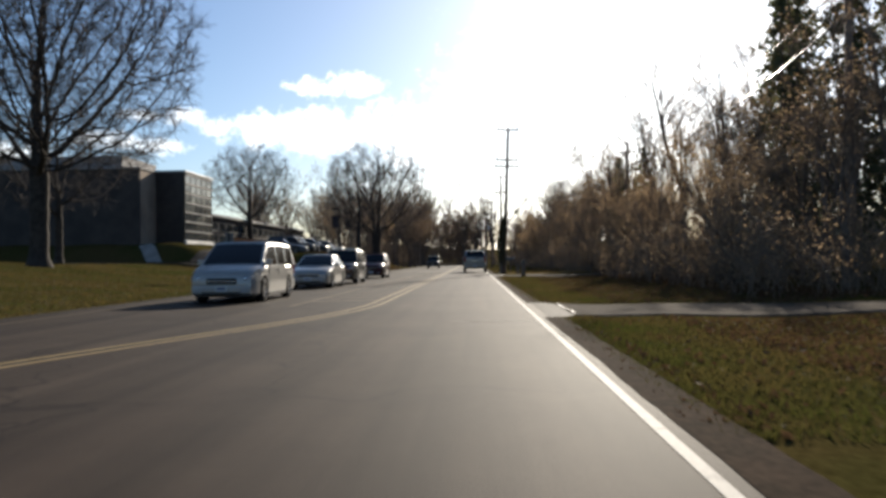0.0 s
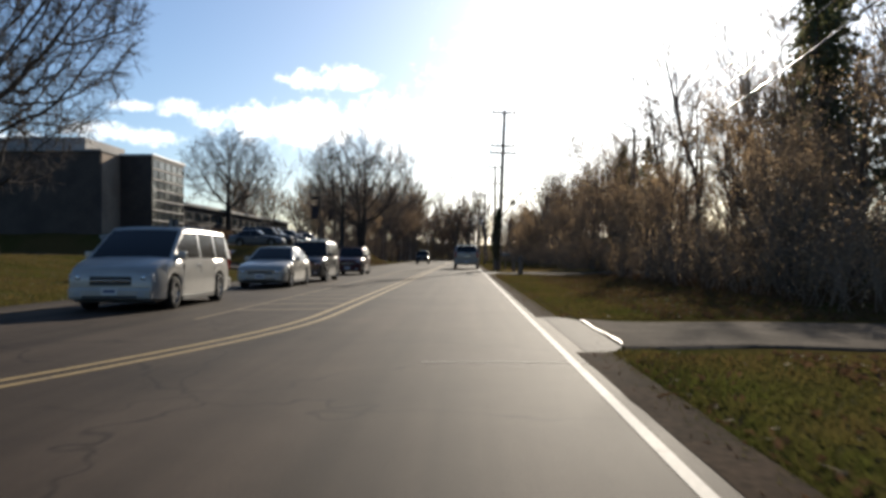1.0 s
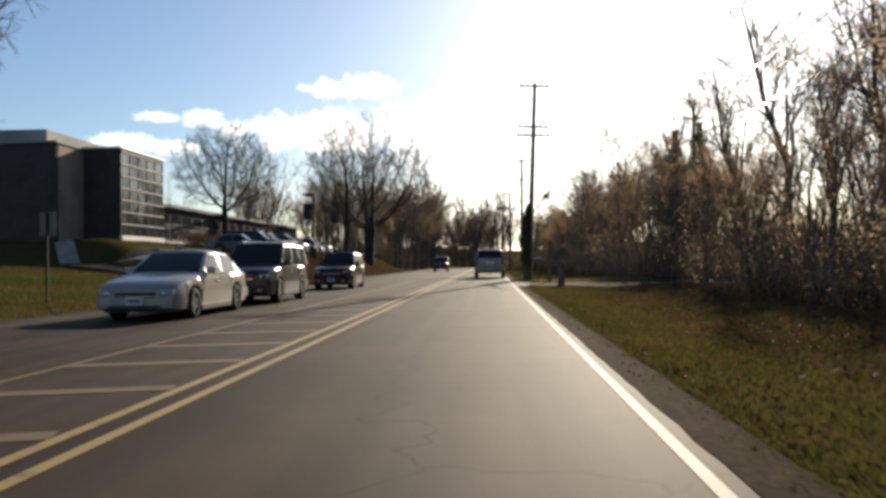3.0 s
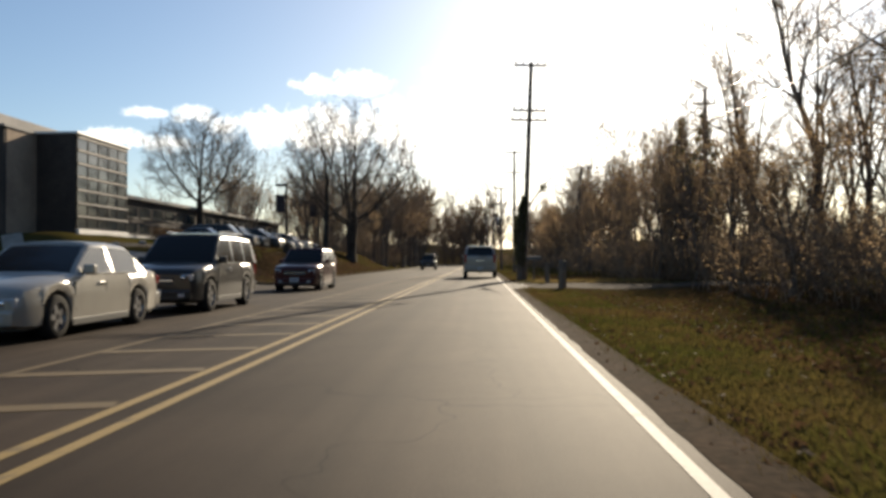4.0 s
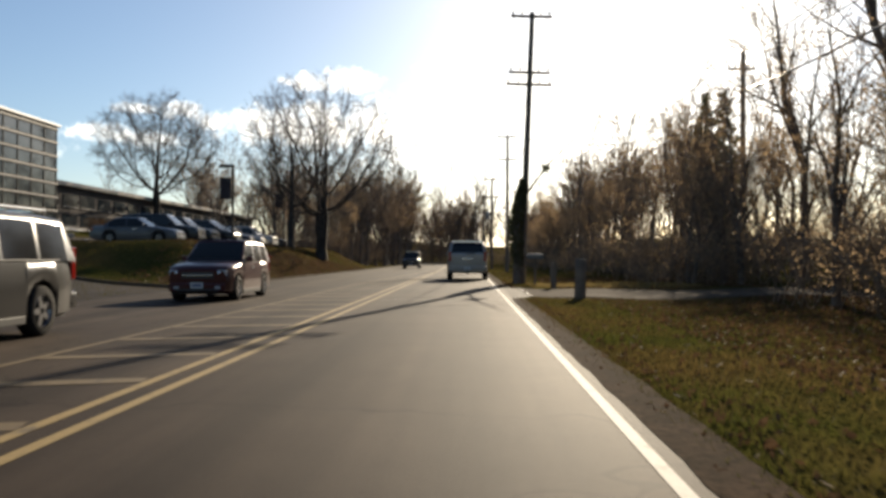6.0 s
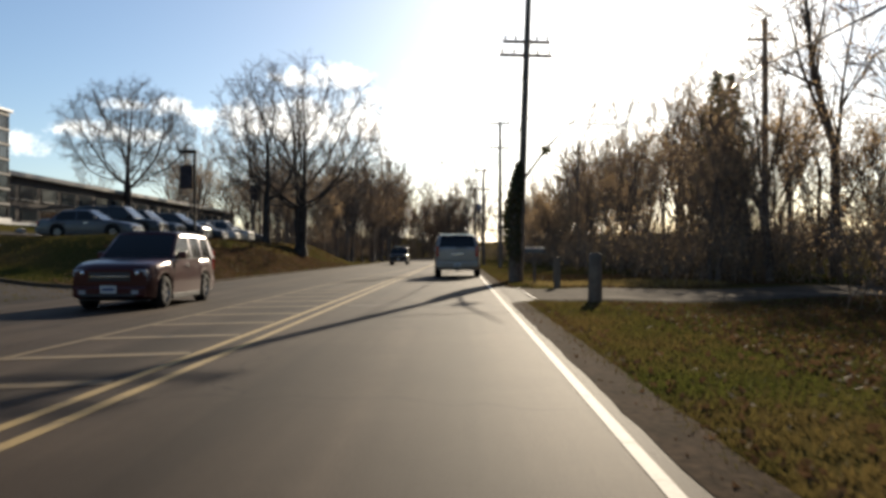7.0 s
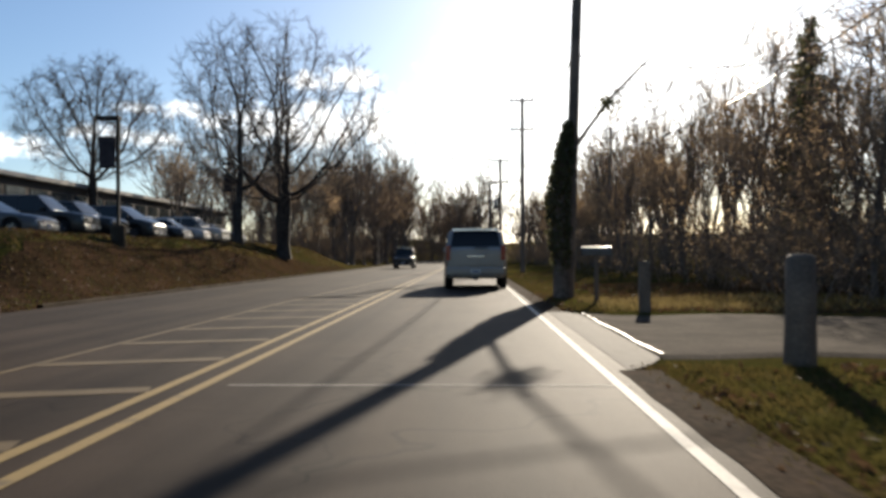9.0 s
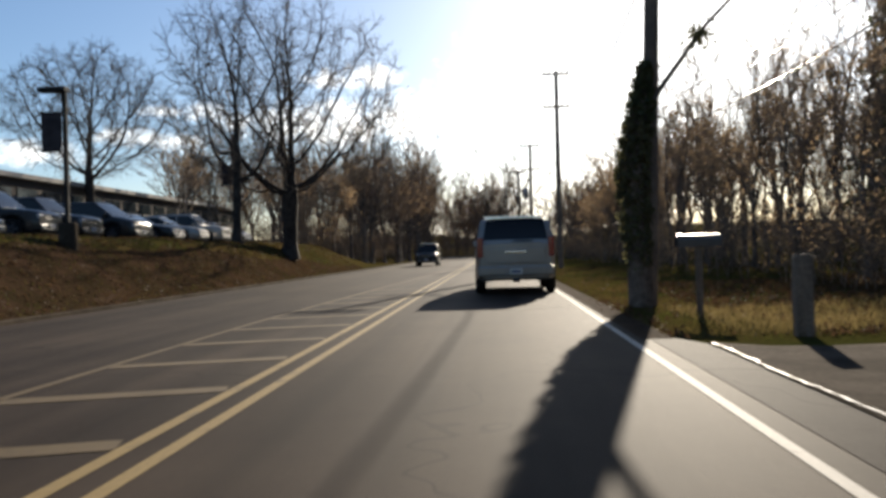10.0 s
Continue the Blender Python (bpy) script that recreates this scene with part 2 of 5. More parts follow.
# ---- mesh helpers ----
def mesh_of(name, verts, faces, mats, smooth=False):
    me = bpy.data.meshes.new(name)
    me.from_pydata([tuple(v) for v in verts], [], [tuple(f) for f in faces])
    for m in (mats if isinstance(mats, (list, tuple)) else [mats]):
        me.materials.append(m)
    if smooth:
        me.polygons.foreach_set("use_smooth", [True] * len(me.polygons))
    me.update()
    return me


def part(name, me, parent=None, label="", m=None):
    ob = new(name, me)
    if parent is not None:
        ob.parent = parent
    if m is not None:
        ob.matrix_basis = m
    if label:
        tagged(ob, label)
    return ob


def thing(name, label, category, m=None, group="", kind=""):
    ob = new(name)
    ob.empty_display_size = 0.2
    if m is not None:
        ob.matrix_basis = m
    return tagged(ob, label, category, group, kind)


def fixed_normals(me):
    bm = bmesh.new()
    bm.from_mesh(me)
    bmesh.ops.recalc_face_normals(bm, faces=bm.faces)
    bm.to_mesh(me)
    bm.free()
    return me


def box(name, x0, x1, y0, y1, z0, z1, mat, bevel=0.0):
    bm = bmesh.new()
    bmesh.ops.create_cube(bm, size=1.0)
    bmesh.ops.scale(bm, vec=(x1 - x0, y1 - y0, z1 - z0), verts=bm.verts)
    bmesh.ops.translate(bm, vec=((x0 + x1) / 2, (y0 + y1) / 2, (z0 + z1) / 2), verts=bm.verts)
    if bevel:
        bmesh.ops.bevel(bm, geom=bm.edges[:], offset=bevel, segments=2, affect="EDGES", profile=0.6)
    me = bpy.data.meshes.new(name)
    bm.to_mesh(me)
    bm.free()
    me.materials.append(mat)
    return me


def tubes(name, lines, mat, closed=True):
    """One mesh of tapered tubes: lines of (points, radii, sides)."""
    verts, faces, base = [], [], 0
    for pts, rad, sides in lines:
        pts = np.asarray(pts, float)
        way = np.gradient(pts, axis=0)
        way /= np.linalg.norm(way, axis=1)[:, None] + 1e-9
        mean = way.mean(axis=0)
        ref = np.array((0.0, 0.0, 1.0)) if abs(mean[2]) < 0.8 else np.array((1.0, 0.0, 0.0))
        u = np.cross(way, ref)
        u /= np.linalg.norm(u, axis=1)[:, None] + 1e-9
        v = np.cross(way, u)
        ang = np.arange(sides) * 2 * np.pi / sides
        ring = np.cos(ang)[None, :, None] * u[:, None, :] + np.sin(ang)[None, :, None] * v[:, None, :]
        verts.append((pts[:, None, :] + ring * np.asarray(rad, float)[:, None, None]).reshape(-1, 3))
        n = len(pts)
        i = np.arange(n - 1)[:, None] * sides
        k = np.arange(sides)[None, :]
        k2 = (k + 1) % sides
        faces.append((base + np.stack([i + k, i + k2, i + sides + k2, i + sides + k], axis=-1)).reshape(-1, 4))
        base += n * sides
    verts, faces = np.concatenate(verts), np.concatenate(faces)
    me = bpy.data.meshes.new(name)
    me.vertices.add(len(verts))
    me.vertices.foreach_set("co", verts.ravel())
    me.loops.add(faces.size)
    me.loops.foreach_set("vertex_index", faces.ravel().astype(np.int32))
    me.polygons.add(len(faces))
    me.polygons.foreach_set("loop_start", np.arange(len(faces), dtype=np.int32) * 4)
    me.polygons.foreach_set("use_smooth", np.ones(len(faces), bool))
    me.update(calc_edges=True)
    me.materials.append(mat)
    return me


def scatter_quads(name, centres, size, rng, mat, upright=False, height=None):
    """Many small leaves (or upright blades) as one mesh."""
    n = len(centres)
    centres = np.asarray(centres, float)
    s = size * rng.uniform(0.6, 1.4, n)[:, None]
    if upright:
        a = rng.uniform(0, np.pi * 2, n)
        side = np.stack([np.cos(a), np.sin(a), np.zeros(n)], 1) * s * 0.5
        lean = rng.normal(0, 0.35, (n, 3))
        lean[:, 2] = 1.0
        tip = lean * (height * rng.uniform(0.5, 1.3, n))[:, None]
        verts = np.stack([centres - side, centres + side, centres + tip], 1).reshape(-1, 3)
        k = 3
    else:
        u = rng.normal(size=(n, 3))
        u /= np.linalg.norm(u, axis=1)[:, None]
        w = np.cross(u, rng.normal(size=(n, 3)))
        w /= np.linalg.norm(w, axis=1)[:, None]
        verts = np.stack([centres - u * s, centres + w * s * 0.55, centres + u * s, centres - w * s * 0.55], 1).reshape(-1, 3)
        k = 4
    me = bpy.data.meshes.new(name)
    me.vertices.add(len(verts))
    me.vertices.foreach_set("co", verts.ravel())
    me.loops.add(n * k)
    me.loops.foreach_set("vertex_index", np.arange(n * k, dtype=np.int32))
    me.polygons.add(n)
    me.polygons.foreach_set("loop_start", np.arange(n, dtype=np.int32) * k)
    me.update(calc_edges=True)
    me.materials.append(mat)
    return me


def step(a, b, x):
    t = np.clip((np.asarray(x, float) - a) / (b - a), 0, 1)
    return t * t * (3 - 2 * t)


# ---- ground ----
ROAD_L, ROAD_R = -9.0, 2.08


def height(x, y):
    """Height of the ground: level by the road, a lawn that climbs on the west side, a bank with a parking lot on top."""
    x, y = np.asarray(x, float), np.asarray(y, float)
    d = np.maximum(ROAD_L - 0.3 - x, 0)
    lawn = 1.05 * (np.clip(d, 0, 12) / 12) ** 1.4 + 1.95 * step(12, 18, d) * step(71, 76.5, y) + 0.9 * step(12, 30, d) * (1 - step(40, 66, y))
    bank = 1.9 * step(0.0, 3.4, d) + 1.2 * step(13.5, 19, d)
    w = step(61, 69, y) * (1 - step(104, 130, y))
    far = 0.9 * step(0.5, 7, d) + 2.0 * step(8, 22, d)
    near = 1 - step(61, 69, y) * (1 - step(11, 15, d) * (1 - step(71, 76.5, y)))
    left = lawn * near + (bank * w + far * (1 - w)) * (1 - near)
    e = np.maximum(x - ROAD_R - 0.2, 0)
    right = -0.05 * step(0, 1.2, e) + 0.10 * step(3, 9, e) + 0.4 * step(12, 25, e) + 4.5 * step(24, 75, e) + 8.0 * step(260, 520, y)
    rough = 0.05 * np.sin(x * 0.9 + 1.3 * np.sin(y * 0.31)) * np.sin(y * 0.47 + 0.8) * (step(0.5, 3, d) + step(0.8, 3, e))
    return left + right + rough - 0.05 * (1 - step(0, 0.4, d + e)) * 1.0


def grid_lines(lo, hi, stepsize, reach):
    inner = np.arange(lo, hi + 1e-6, stepsize)
    out, g, p = [], stepsize, 0.0
    while p < reach:
        g *= 1.35
        p += g
        out.append(p)
    out = np.array(out)
    return np.concatenate([lo - out[::-1], inner, hi + out])


gx, gy = grid_lines(-46, 30, 0.6, 2500), grid_lines(-12, 150, 1.0, 2500)
GX, GY = np.meshgrid(gx, gy, indexing="ij")
GZ = height(GX, GY)
n, m = len(gx), len(gy)
idx = np.arange(n * m).reshape(n, m)
faces = np.stack([idx[:-1, :-1], idx[1:, :-1], idx[1:, 1:], idx[:-1, 1:]], -1).reshape(-1, 4)
ground = part("ground", mesh_of("ground", np.stack([GX, GY, GZ], -1).reshape(-1, 3).tolist(), faces.tolist(), M["grass"], True))
tagged(ground, "patchy winter lawn and verge, green and straw brown", "grass", kind="structure")


def ribbon(name, centre, widths, mat, lift=0.03, across=6, level=False, skirt=0.0):
    """A paved strip along centre points, laid on the ground, with turned-down edges."""
    lift = np.broadcast_to(np.asarray(lift, float), (len(centre),))
    centre = np.asarray(centre, float)
    way = np.gradient(centre, axis=0)
    way /= np.linalg.norm(way, axis=1)[:, None]
    nrm = np.stack([-way[:, 1], way[:, 0]], 1)
    verts, faces = [], []
    for i, (c, q) in enumerate(zip(centre, nrm)):
        for j in range(across + 1):
            p = c + q * widths[i] * (j / across - 0.5)
            z = 0.0 if level else float(height(p[0], p[1]))
            verts.append((p[0], p[1], z + lift[i] - (skirt if j in (0, across) else 0.0)))
    for i in range(len(centre) - 1):
        for j in range(across):
            a = i * (across + 1) + j
            faces.append((a, a + 1, a + across + 2, a + across + 1))
    return fixed_normals(mesh_of(name, verts, faces, mat, True))


ys = np.concatenate([np.arange(-40, 150, 2.0), np.arange(150, 700, 12.0)])


def road_x(y):
    """The road runs straight and swings gently west far away."""
    return -0.0012 * np.maximum(np.asarray(y, float) - 140, 0) ** 2


road = part("road", ribbon("road", np.stack([road_x(ys) + (ROAD_L + ROAD_R) / 2, ys], 1), [ROAD_R - ROAD_L] * len(ys), M["asphalt"], 0.0, 8, True))
tagged(road, "worn grey-brown asphalt two-lane road with painted median", "road", kind="structure")


def line(name, xs, ys_, width, mat, label, lift=0.005):
    me = ribbon(name, np.stack([np.asarray(xs, float), np.asarray(ys_, float)], 1), [width] * len(xs), mat, lift, 1, True)
    return tagged(part(name, me), label, "road marking", kind="structure")


def smooth_line(knots, spacing=1.0, dx=0.0):
    ky, kx = [k[1] for k in knots], [k[0] for k in knots]
    y = np.arange(ky[0], ky[-1], spacing)
    x = np.interp(y, ky, kx)
    k = np.ones(3) / 3
    x = np.convolve(np.pad(x, 1, mode="edge"), k, mode="valid")
    return x + road_x(y) + dx, y


EDGE = [(1.8, -40), (1.8, 400)]
x, y = smooth_line(EDGE, 3.0)
line("edge_line", x, y, 0.088, M["white_line"], "worn white edge line along the lane")
CENTRE = [(-8.0, -10), (-5.6, 5), (-4.3, 10), (-2.9, 14.5), (-2.25, 17.4), (-1.98, 19.6), (-1.96, 21), (-1.96, 400)]
for dx in (-0.15, 0.15):
    x, y = smooth_line(CENTRE, 1.0, dx)
    line("centre_line", x, y, 0.11, M["yellow_line"], "one stripe of the double yellow centre line")
x, y = smooth_line([(-4.05, 20), (-4.05, 66), (-3.6, 80), (-2.4, 104), (-2.3, 110)], 1.0)
line("median_line", x, y, 0.11, M["faded_yellow"], "faded yellow line on the far side of the median")
x, y = smooth_line([(-8.35, -30), (-8.35, 50)], 2.0)
line("far_edge_line", x, y, 0.10, M["faded_yellow"], "nearly worn away edge line")
for k in range(28):
    y0 = 22.62 + 2.02 * k
    left = -4.0 if y0 < 66 else -4.0 + (y0 - 66) * 0.03
    line("hatch_stripe", [-2.2, (left - 2.2) / 2, left], [y0 + 0.25, y0, y0 - 0.25], 0.28, M["faded_yellow"], "faded yellow hatch stripe in the painted median")
for x0, x1, y0 in ((-1.6, 1.9, 53.4), (-0.3, 2.5, 68.1), (0.2, 2.1, 14.6)):
    line("road_seam", [x0, (x0 + x1) / 2, x1], [y0, y0 + 0.02, y0 - 0.03], 0.05, M["concrete"], "pale sealed seam across the lane", 0.004)

# paved shoulder crumbling into the verge
rng = np.random.default_rng(5)
for y0, y1 in ((-20, 15.6), (20.8, 54.6), (62.4, 160)):
    sy = np.arange(y0, y1, 0.5)
    me = ribbon("shoulder", np.stack([2.15 + rng.normal(0, 0.006, len(sy)), sy], 1), 0.38 + rng.uniform(-0.012, 0.03, len(sy)), M["dirt"], 0.006, 2, True)
    tagged(part("shoulder", me), "dark bare dirt over the crumbling road edge", "shoulder", kind="structure")

# concrete driveways on the east side
for y0, y1, name in ((16.4, 20.0, "driveway"), (55.6, 61.6, "driveway")):
    ym, w = (y0 + y1) / 2, y1 - y0
    cx = np.arange(2.62, 13.5, 0.6)
    me = ribbon(name, np.stack([cx, ym + 0.012 * (cx - 2.6) ** 2 * (-1 if y0 < 30 else -0.6)], 1), w + 1.2 * np.exp(-(cx - 2.6) / 1.0), M["apron"], np.interp(cx, (2.6, 3.6), (0.024, 0.035)), 24, False, 0.09)
    tagged(part(name, me), "worn grey-brown concrete driveway", "driveway", kind="structure")
    me = ribbon("mouth", np.stack([np.linspace(2.06, 2.63, 4), np.full(4, ym)], 1), w + 2.6 - np.array((0.0, 0.5, 1.2, 2.2)), M["drive"], (0.005, 0.003, 0.0, -0.002), 10, True)
    tagged(part("driveway_mouth", me), "dark asphalt mouth between lane and driveway", "driveway", kind="structure")
    # ragged lip in near white: the sun's glint on it is put into the colour
    ly = np.linspace(y0 - 0.1, y1 + 0.1, 70)
    me = ribbon("apron_lip", np.stack([2.645 + 0.02 * np.sin(ly * 2.3) + rng.normal(0, 0.008, 70), ly], 1), rng.uniform(0.002, 0.030, 70), M["white_trim"], 0.024, 1, True)
    tagged(part("apron_lip", me), "chipped concrete lip where apron meets asphalt, coloured white for its glint", "curb", kind="structure")

# asphalt drive on the west side, with its curbs and the footpath beyond
t = np.linspace(0, 1, 50)
p0, p1, p2, p3 = (np.array(p) for p in ((-7.0, 55.5), (-13, 57.6), (-20, 61.5), (-44, 66.5)))
west = ((1 - t) ** 3)[:, None] * p0 + (3 * t * (1 - t) ** 2)[:, None] * p1 + (3 * t * t * (1 - t))[:, None] * p2 + (t ** 3)[:, None] * p3
flare = 5.4 + 5.0 * np.exp(-(t * 36) / 3.0)
tagged(part("west_drive", ribbon("west_drive", west, flare, M["drive"], 0.045, 10)), "dark asphalt drive climbing from the road", "driveway", kind="structure")
way = np.gradient(west, axis=0)
way /= np.linalg.norm(way, axis=1)[:, None]
nrm = np.stack([-way[:, 1], way[:, 0]], 1)


def curb(name, path, width, rise, mat, label):
    """A kerb of real section along a path on the ground."""
    path = np.asarray(path, float)
    way = np.gradient(path, axis=0)
    way /= np.linalg.norm(way, axis=1)[:, None]
    q = np.stack([-way[:, 1], way[:, 0]], 1)
    verts, faces = [], []
    for c, k in zip(path, q):
        z = float(height(c[0], c[1]))
        for off, up in ((-0.5, -0.1), (-0.46, rise * 0.85), (-0.36, rise), (0.36, rise), (0.46, rise * 0.85), (0.5, -0.1)):
            p = c + k * width * off
            verts.append((p[0], p[1], z + 0.03 + up))
    for i in range(len(path) - 1):
        for j in range(5):
            a = i * 6 + j
            faces.append((a, a + 1, a + 7, a + 6))
    ob = part(name, fixed_normals(mesh_of(name, verts, faces, mat)))
    return tagged(ob, label, "curb", kind="structure")


sel = slice(5, 44)
curb("drive_curb", (west + nrm * (flare / 2)[:, None])[sel], 0.16, 0.13, M["apron"], "concrete curb along the drive")
curb("drive_curb", (west - nrm * (flare / 2)[:, None])[sel], 0.16, 0.13, M["apron"], "concrete curb along the drive")
cy = np.arange(64, 150, 1.5)
curb("road_curb", np.stack([np.full(len(cy), ROAD_L - 0.08), cy], 1), 0.16, 0.10, M["apron"], "low concrete curb below the grass bank")
cy = np.arange(-20, 50, 1.5)
curb("road_curb", np.stack([np.full(len(cy), ROAD_L - 0.08), cy], 1), 0.16, 0.04, M["drive"], "low tarred curb at the lawn")
walk_path = np.stack([np.linspace(-17, -46, 40), 66.0 + 4.6 * np.linspace(0, 1, 40)], 1)
tagged(part("footpath", ribbon("footpath", walk_path, [1.5] * 40, M["concrete"], 0.05, 3)), "pale concrete footpath across the lawn", "footpath", kind="structure")
tagged(part("footpath", ribbon("footpath", np.stack([np.linspace(-30.5, -25.5, 14), np.linspace(74.6, 67.5, 14)], 1), [1.2] * 14, M["concrete"], 0.055, 3)),
       "pale concrete footpath up to the building", "footpath", kind="structure")
rng = np.random.default_rng(6)
by = np.arange(63, 112, 0.5)
me = ribbon("bank_cover", np.stack([-10.55 + np.maximum(by - 80, 0) * 0.02 + 0.15 * np.sin(by * 0.5) + rng.normal(0, 0.05, len(by)), by], 1), np.clip(2.5 - np.maximum(by - 80, 0) * 0.07, 0.3, 3) + rng.uniform(-0.25, 0.25, len(by)), M["soil"], 0.02, 8)
tagged(part("bank_cover", me), "reddish brown dead ground cover on the bank", "bank", kind="structure")
tagged(part("parking_lot", ribbon("parking_lot", np.stack([np.full(30, -19.5), np.linspace(70, 112, 30)], 1), [11.5] * 30, M["drive"], 0.05, 12)),
       "dark asphalt parking lot on the bank", "parking lot", kind="structure")


# ---- trees ----
def unit(v):
    return v / (np.linalg.norm(v) + 1e-9)


def turned(way, angle, rng):
    """A direction at that angle from way, turned round it at random."""
    side = unit(np.cross(way, rng.normal(size=3)))
    return unit(way * math.cos(angle) + side * math.sin(angle))


def limb(start, way, length, radius, bends, rng, lift, droop=0.0, wobble=0.13):
    """The bent centre line of a branch, with its radii."""
    pts, p, w = [start], np.array(start, float), np.array(way, float)
    for k in range(bends):
        w = unit(w + rng.normal(0, wobble, 3) + np.array((0, 0, lift - droop * k / bends)))
        p = p + w * length / bends
        pts.append(p)
    rad = radius * (1 - 0.72 * np.linspace(0, 1, bends + 1))
    return np.array(pts), rad


def grow(rng, plan, start, way, length, radius, level, lines, tips):
    """Branches of branches. plan: for each level (children, angle, length ratio, lift)."""
    bends = 5 if level == 0 else (4 if level == 1 else (3 if level == 2 else 2))
    lift = plan[level][3]
    pts, rad = limb(start, way, length, radius, bends, rng, lift, 0.0, plan[level][4] if len(plan[level]) > 4 else 0.13)
    lines[level].append((pts, np.maximum(rad, 0.006), 7 if level == 0 else (5 if level == 1 else 3)))
    if level + 1 >= len(plan):
        tips.append(pts[-1])
        return
    count, angle, ratio = plan[level + 1][:3]
    count = max(1, int(round(count * rng.uniform(0.8, 1.2))))
    for c in range(count):
        s = rng.uniform(0.12, 1.0) if level else rng.uniform(0.2, 1.0)
        if c == 0:
            s = 1.0
        f = s * bends
        i = min(int(f), bends - 1)
        p = pts[i] + (pts[i + 1] - pts[i]) * (f - i)
        w = unit(pts[i + 1] - pts[i])
        a = angle * rng.uniform(0.6, 1.3) * (0.4 if s > 0.97 else 1)
        grow(rng, plan, p, turned(w, a, rng), length * ratio * rng.uniform(0.75, 1.2) * (1.15 - 0.45 * s), max(np.interp(f, np.arange(bends + 1), rad) * 0.62, 0.008),
             level + 1, lines, tips)


def bare_tree(seed, label, height_, trunk, fork, leaders, spread, plan, twig_radius=0.012, leaf=0, stems=1, m=None, group=""):
    """A leafless tree: a flared trunk, leaders from a fork, branches and twigs; leaf: how many dry leaves still hang on."""
    rng = np.random.default_rng(seed)
    lines, tips = [[] for _ in plan], []
    trunks = []
    for s in range(stems):
        base = np.zeros(3) if stems == 1 else np.array((rng.uniform(-0.7, 0.7), rng.uniform(-0.7, 0.7), 0.0))
        lean = np.zeros(3) if stems == 1 else np.array((base[0] * 0.22, base[1] * 0.22, 0))
        zs = np.array((-0.25, 0.0, 0.12, 0.35, 1.0, fork * 0.5, fork))
        zs = np.sort(zs)
        wob = np.cumsum(rng.normal(0, 0.03, (len(zs), 2)), axis=0) * (zs > 0.3)[:, None]
        pts = np.column_stack([base[0] + lean[0] * zs + wob[:, 0], base[1] + lean[1] * zs + wob[:, 1], zs])
        rad = trunk * np.interp(zs, (-0.25, 0, 0.12, 0.4, 1.2, fork), (1.9, 1.65, 1.35, 1.12, 1.0, 0.8))
        trunks.append((pts, rad, 10))
        turn = rng.uniform(0, 6.28)
        for k in range(leaders):
            a = turn + k * 6.283 / leaders + rng.normal(0, 0.3)
            tilt = spread * rng.uniform(0.55, 1.15) * (0.25 if k == 0 else 1)
            w = np.array((math.cos(a) * math.sin(tilt), math.sin(a) * math.sin(tilt), math.cos(tilt))) + lean * 0.5
            grow(rng, plan, pts[-1] - np.array((0, 0, 0.25 * fork * rng.uniform(0, 1) * (k > 0))), unit(w), (height_ - fork) * (1.02 if k == 0 else 0.78) * rng.uniform(0.85, 1.08), trunk * (0.72 if k == 0 else 0.5), 0, lines, tips)
    for lev in range(2, len(plan)):
        lines[lev] = [(p, np.maximum(r, twig_radius * (1.5 if lev < len(plan) - 1 else 1.0)), s) for p, r, s in lines[lev]]
    tree = thing("tree", label, "tree", m, group)
    part("trunk", tubes("trunk", trunks + lines[0] + lines[1], M["bark"]), tree)
    part("crown", tubes("crown", [l for lev in lines[2:] for l in lev], M["twig"]), tree)
    if leaf:
        tips = np.array(tips)
        pick = tips[rng.integers(0, len(tips), leaf)] + rng.normal(0, 0.22, (leaf, 3))
        part("foliage", scatter_quads("foliage", pick, 0.052, rng, M["dry_leaf"]), tree, "brown leaves that still hang on")
    return tree


def on_ground(x, y, turn=0.0, size=1.0, sink=0.05):
    return pose(x, y, float(height(x, y)) - sink, 0, 0, turn) @ Matrix.Diagonal((size, size, size, 1))


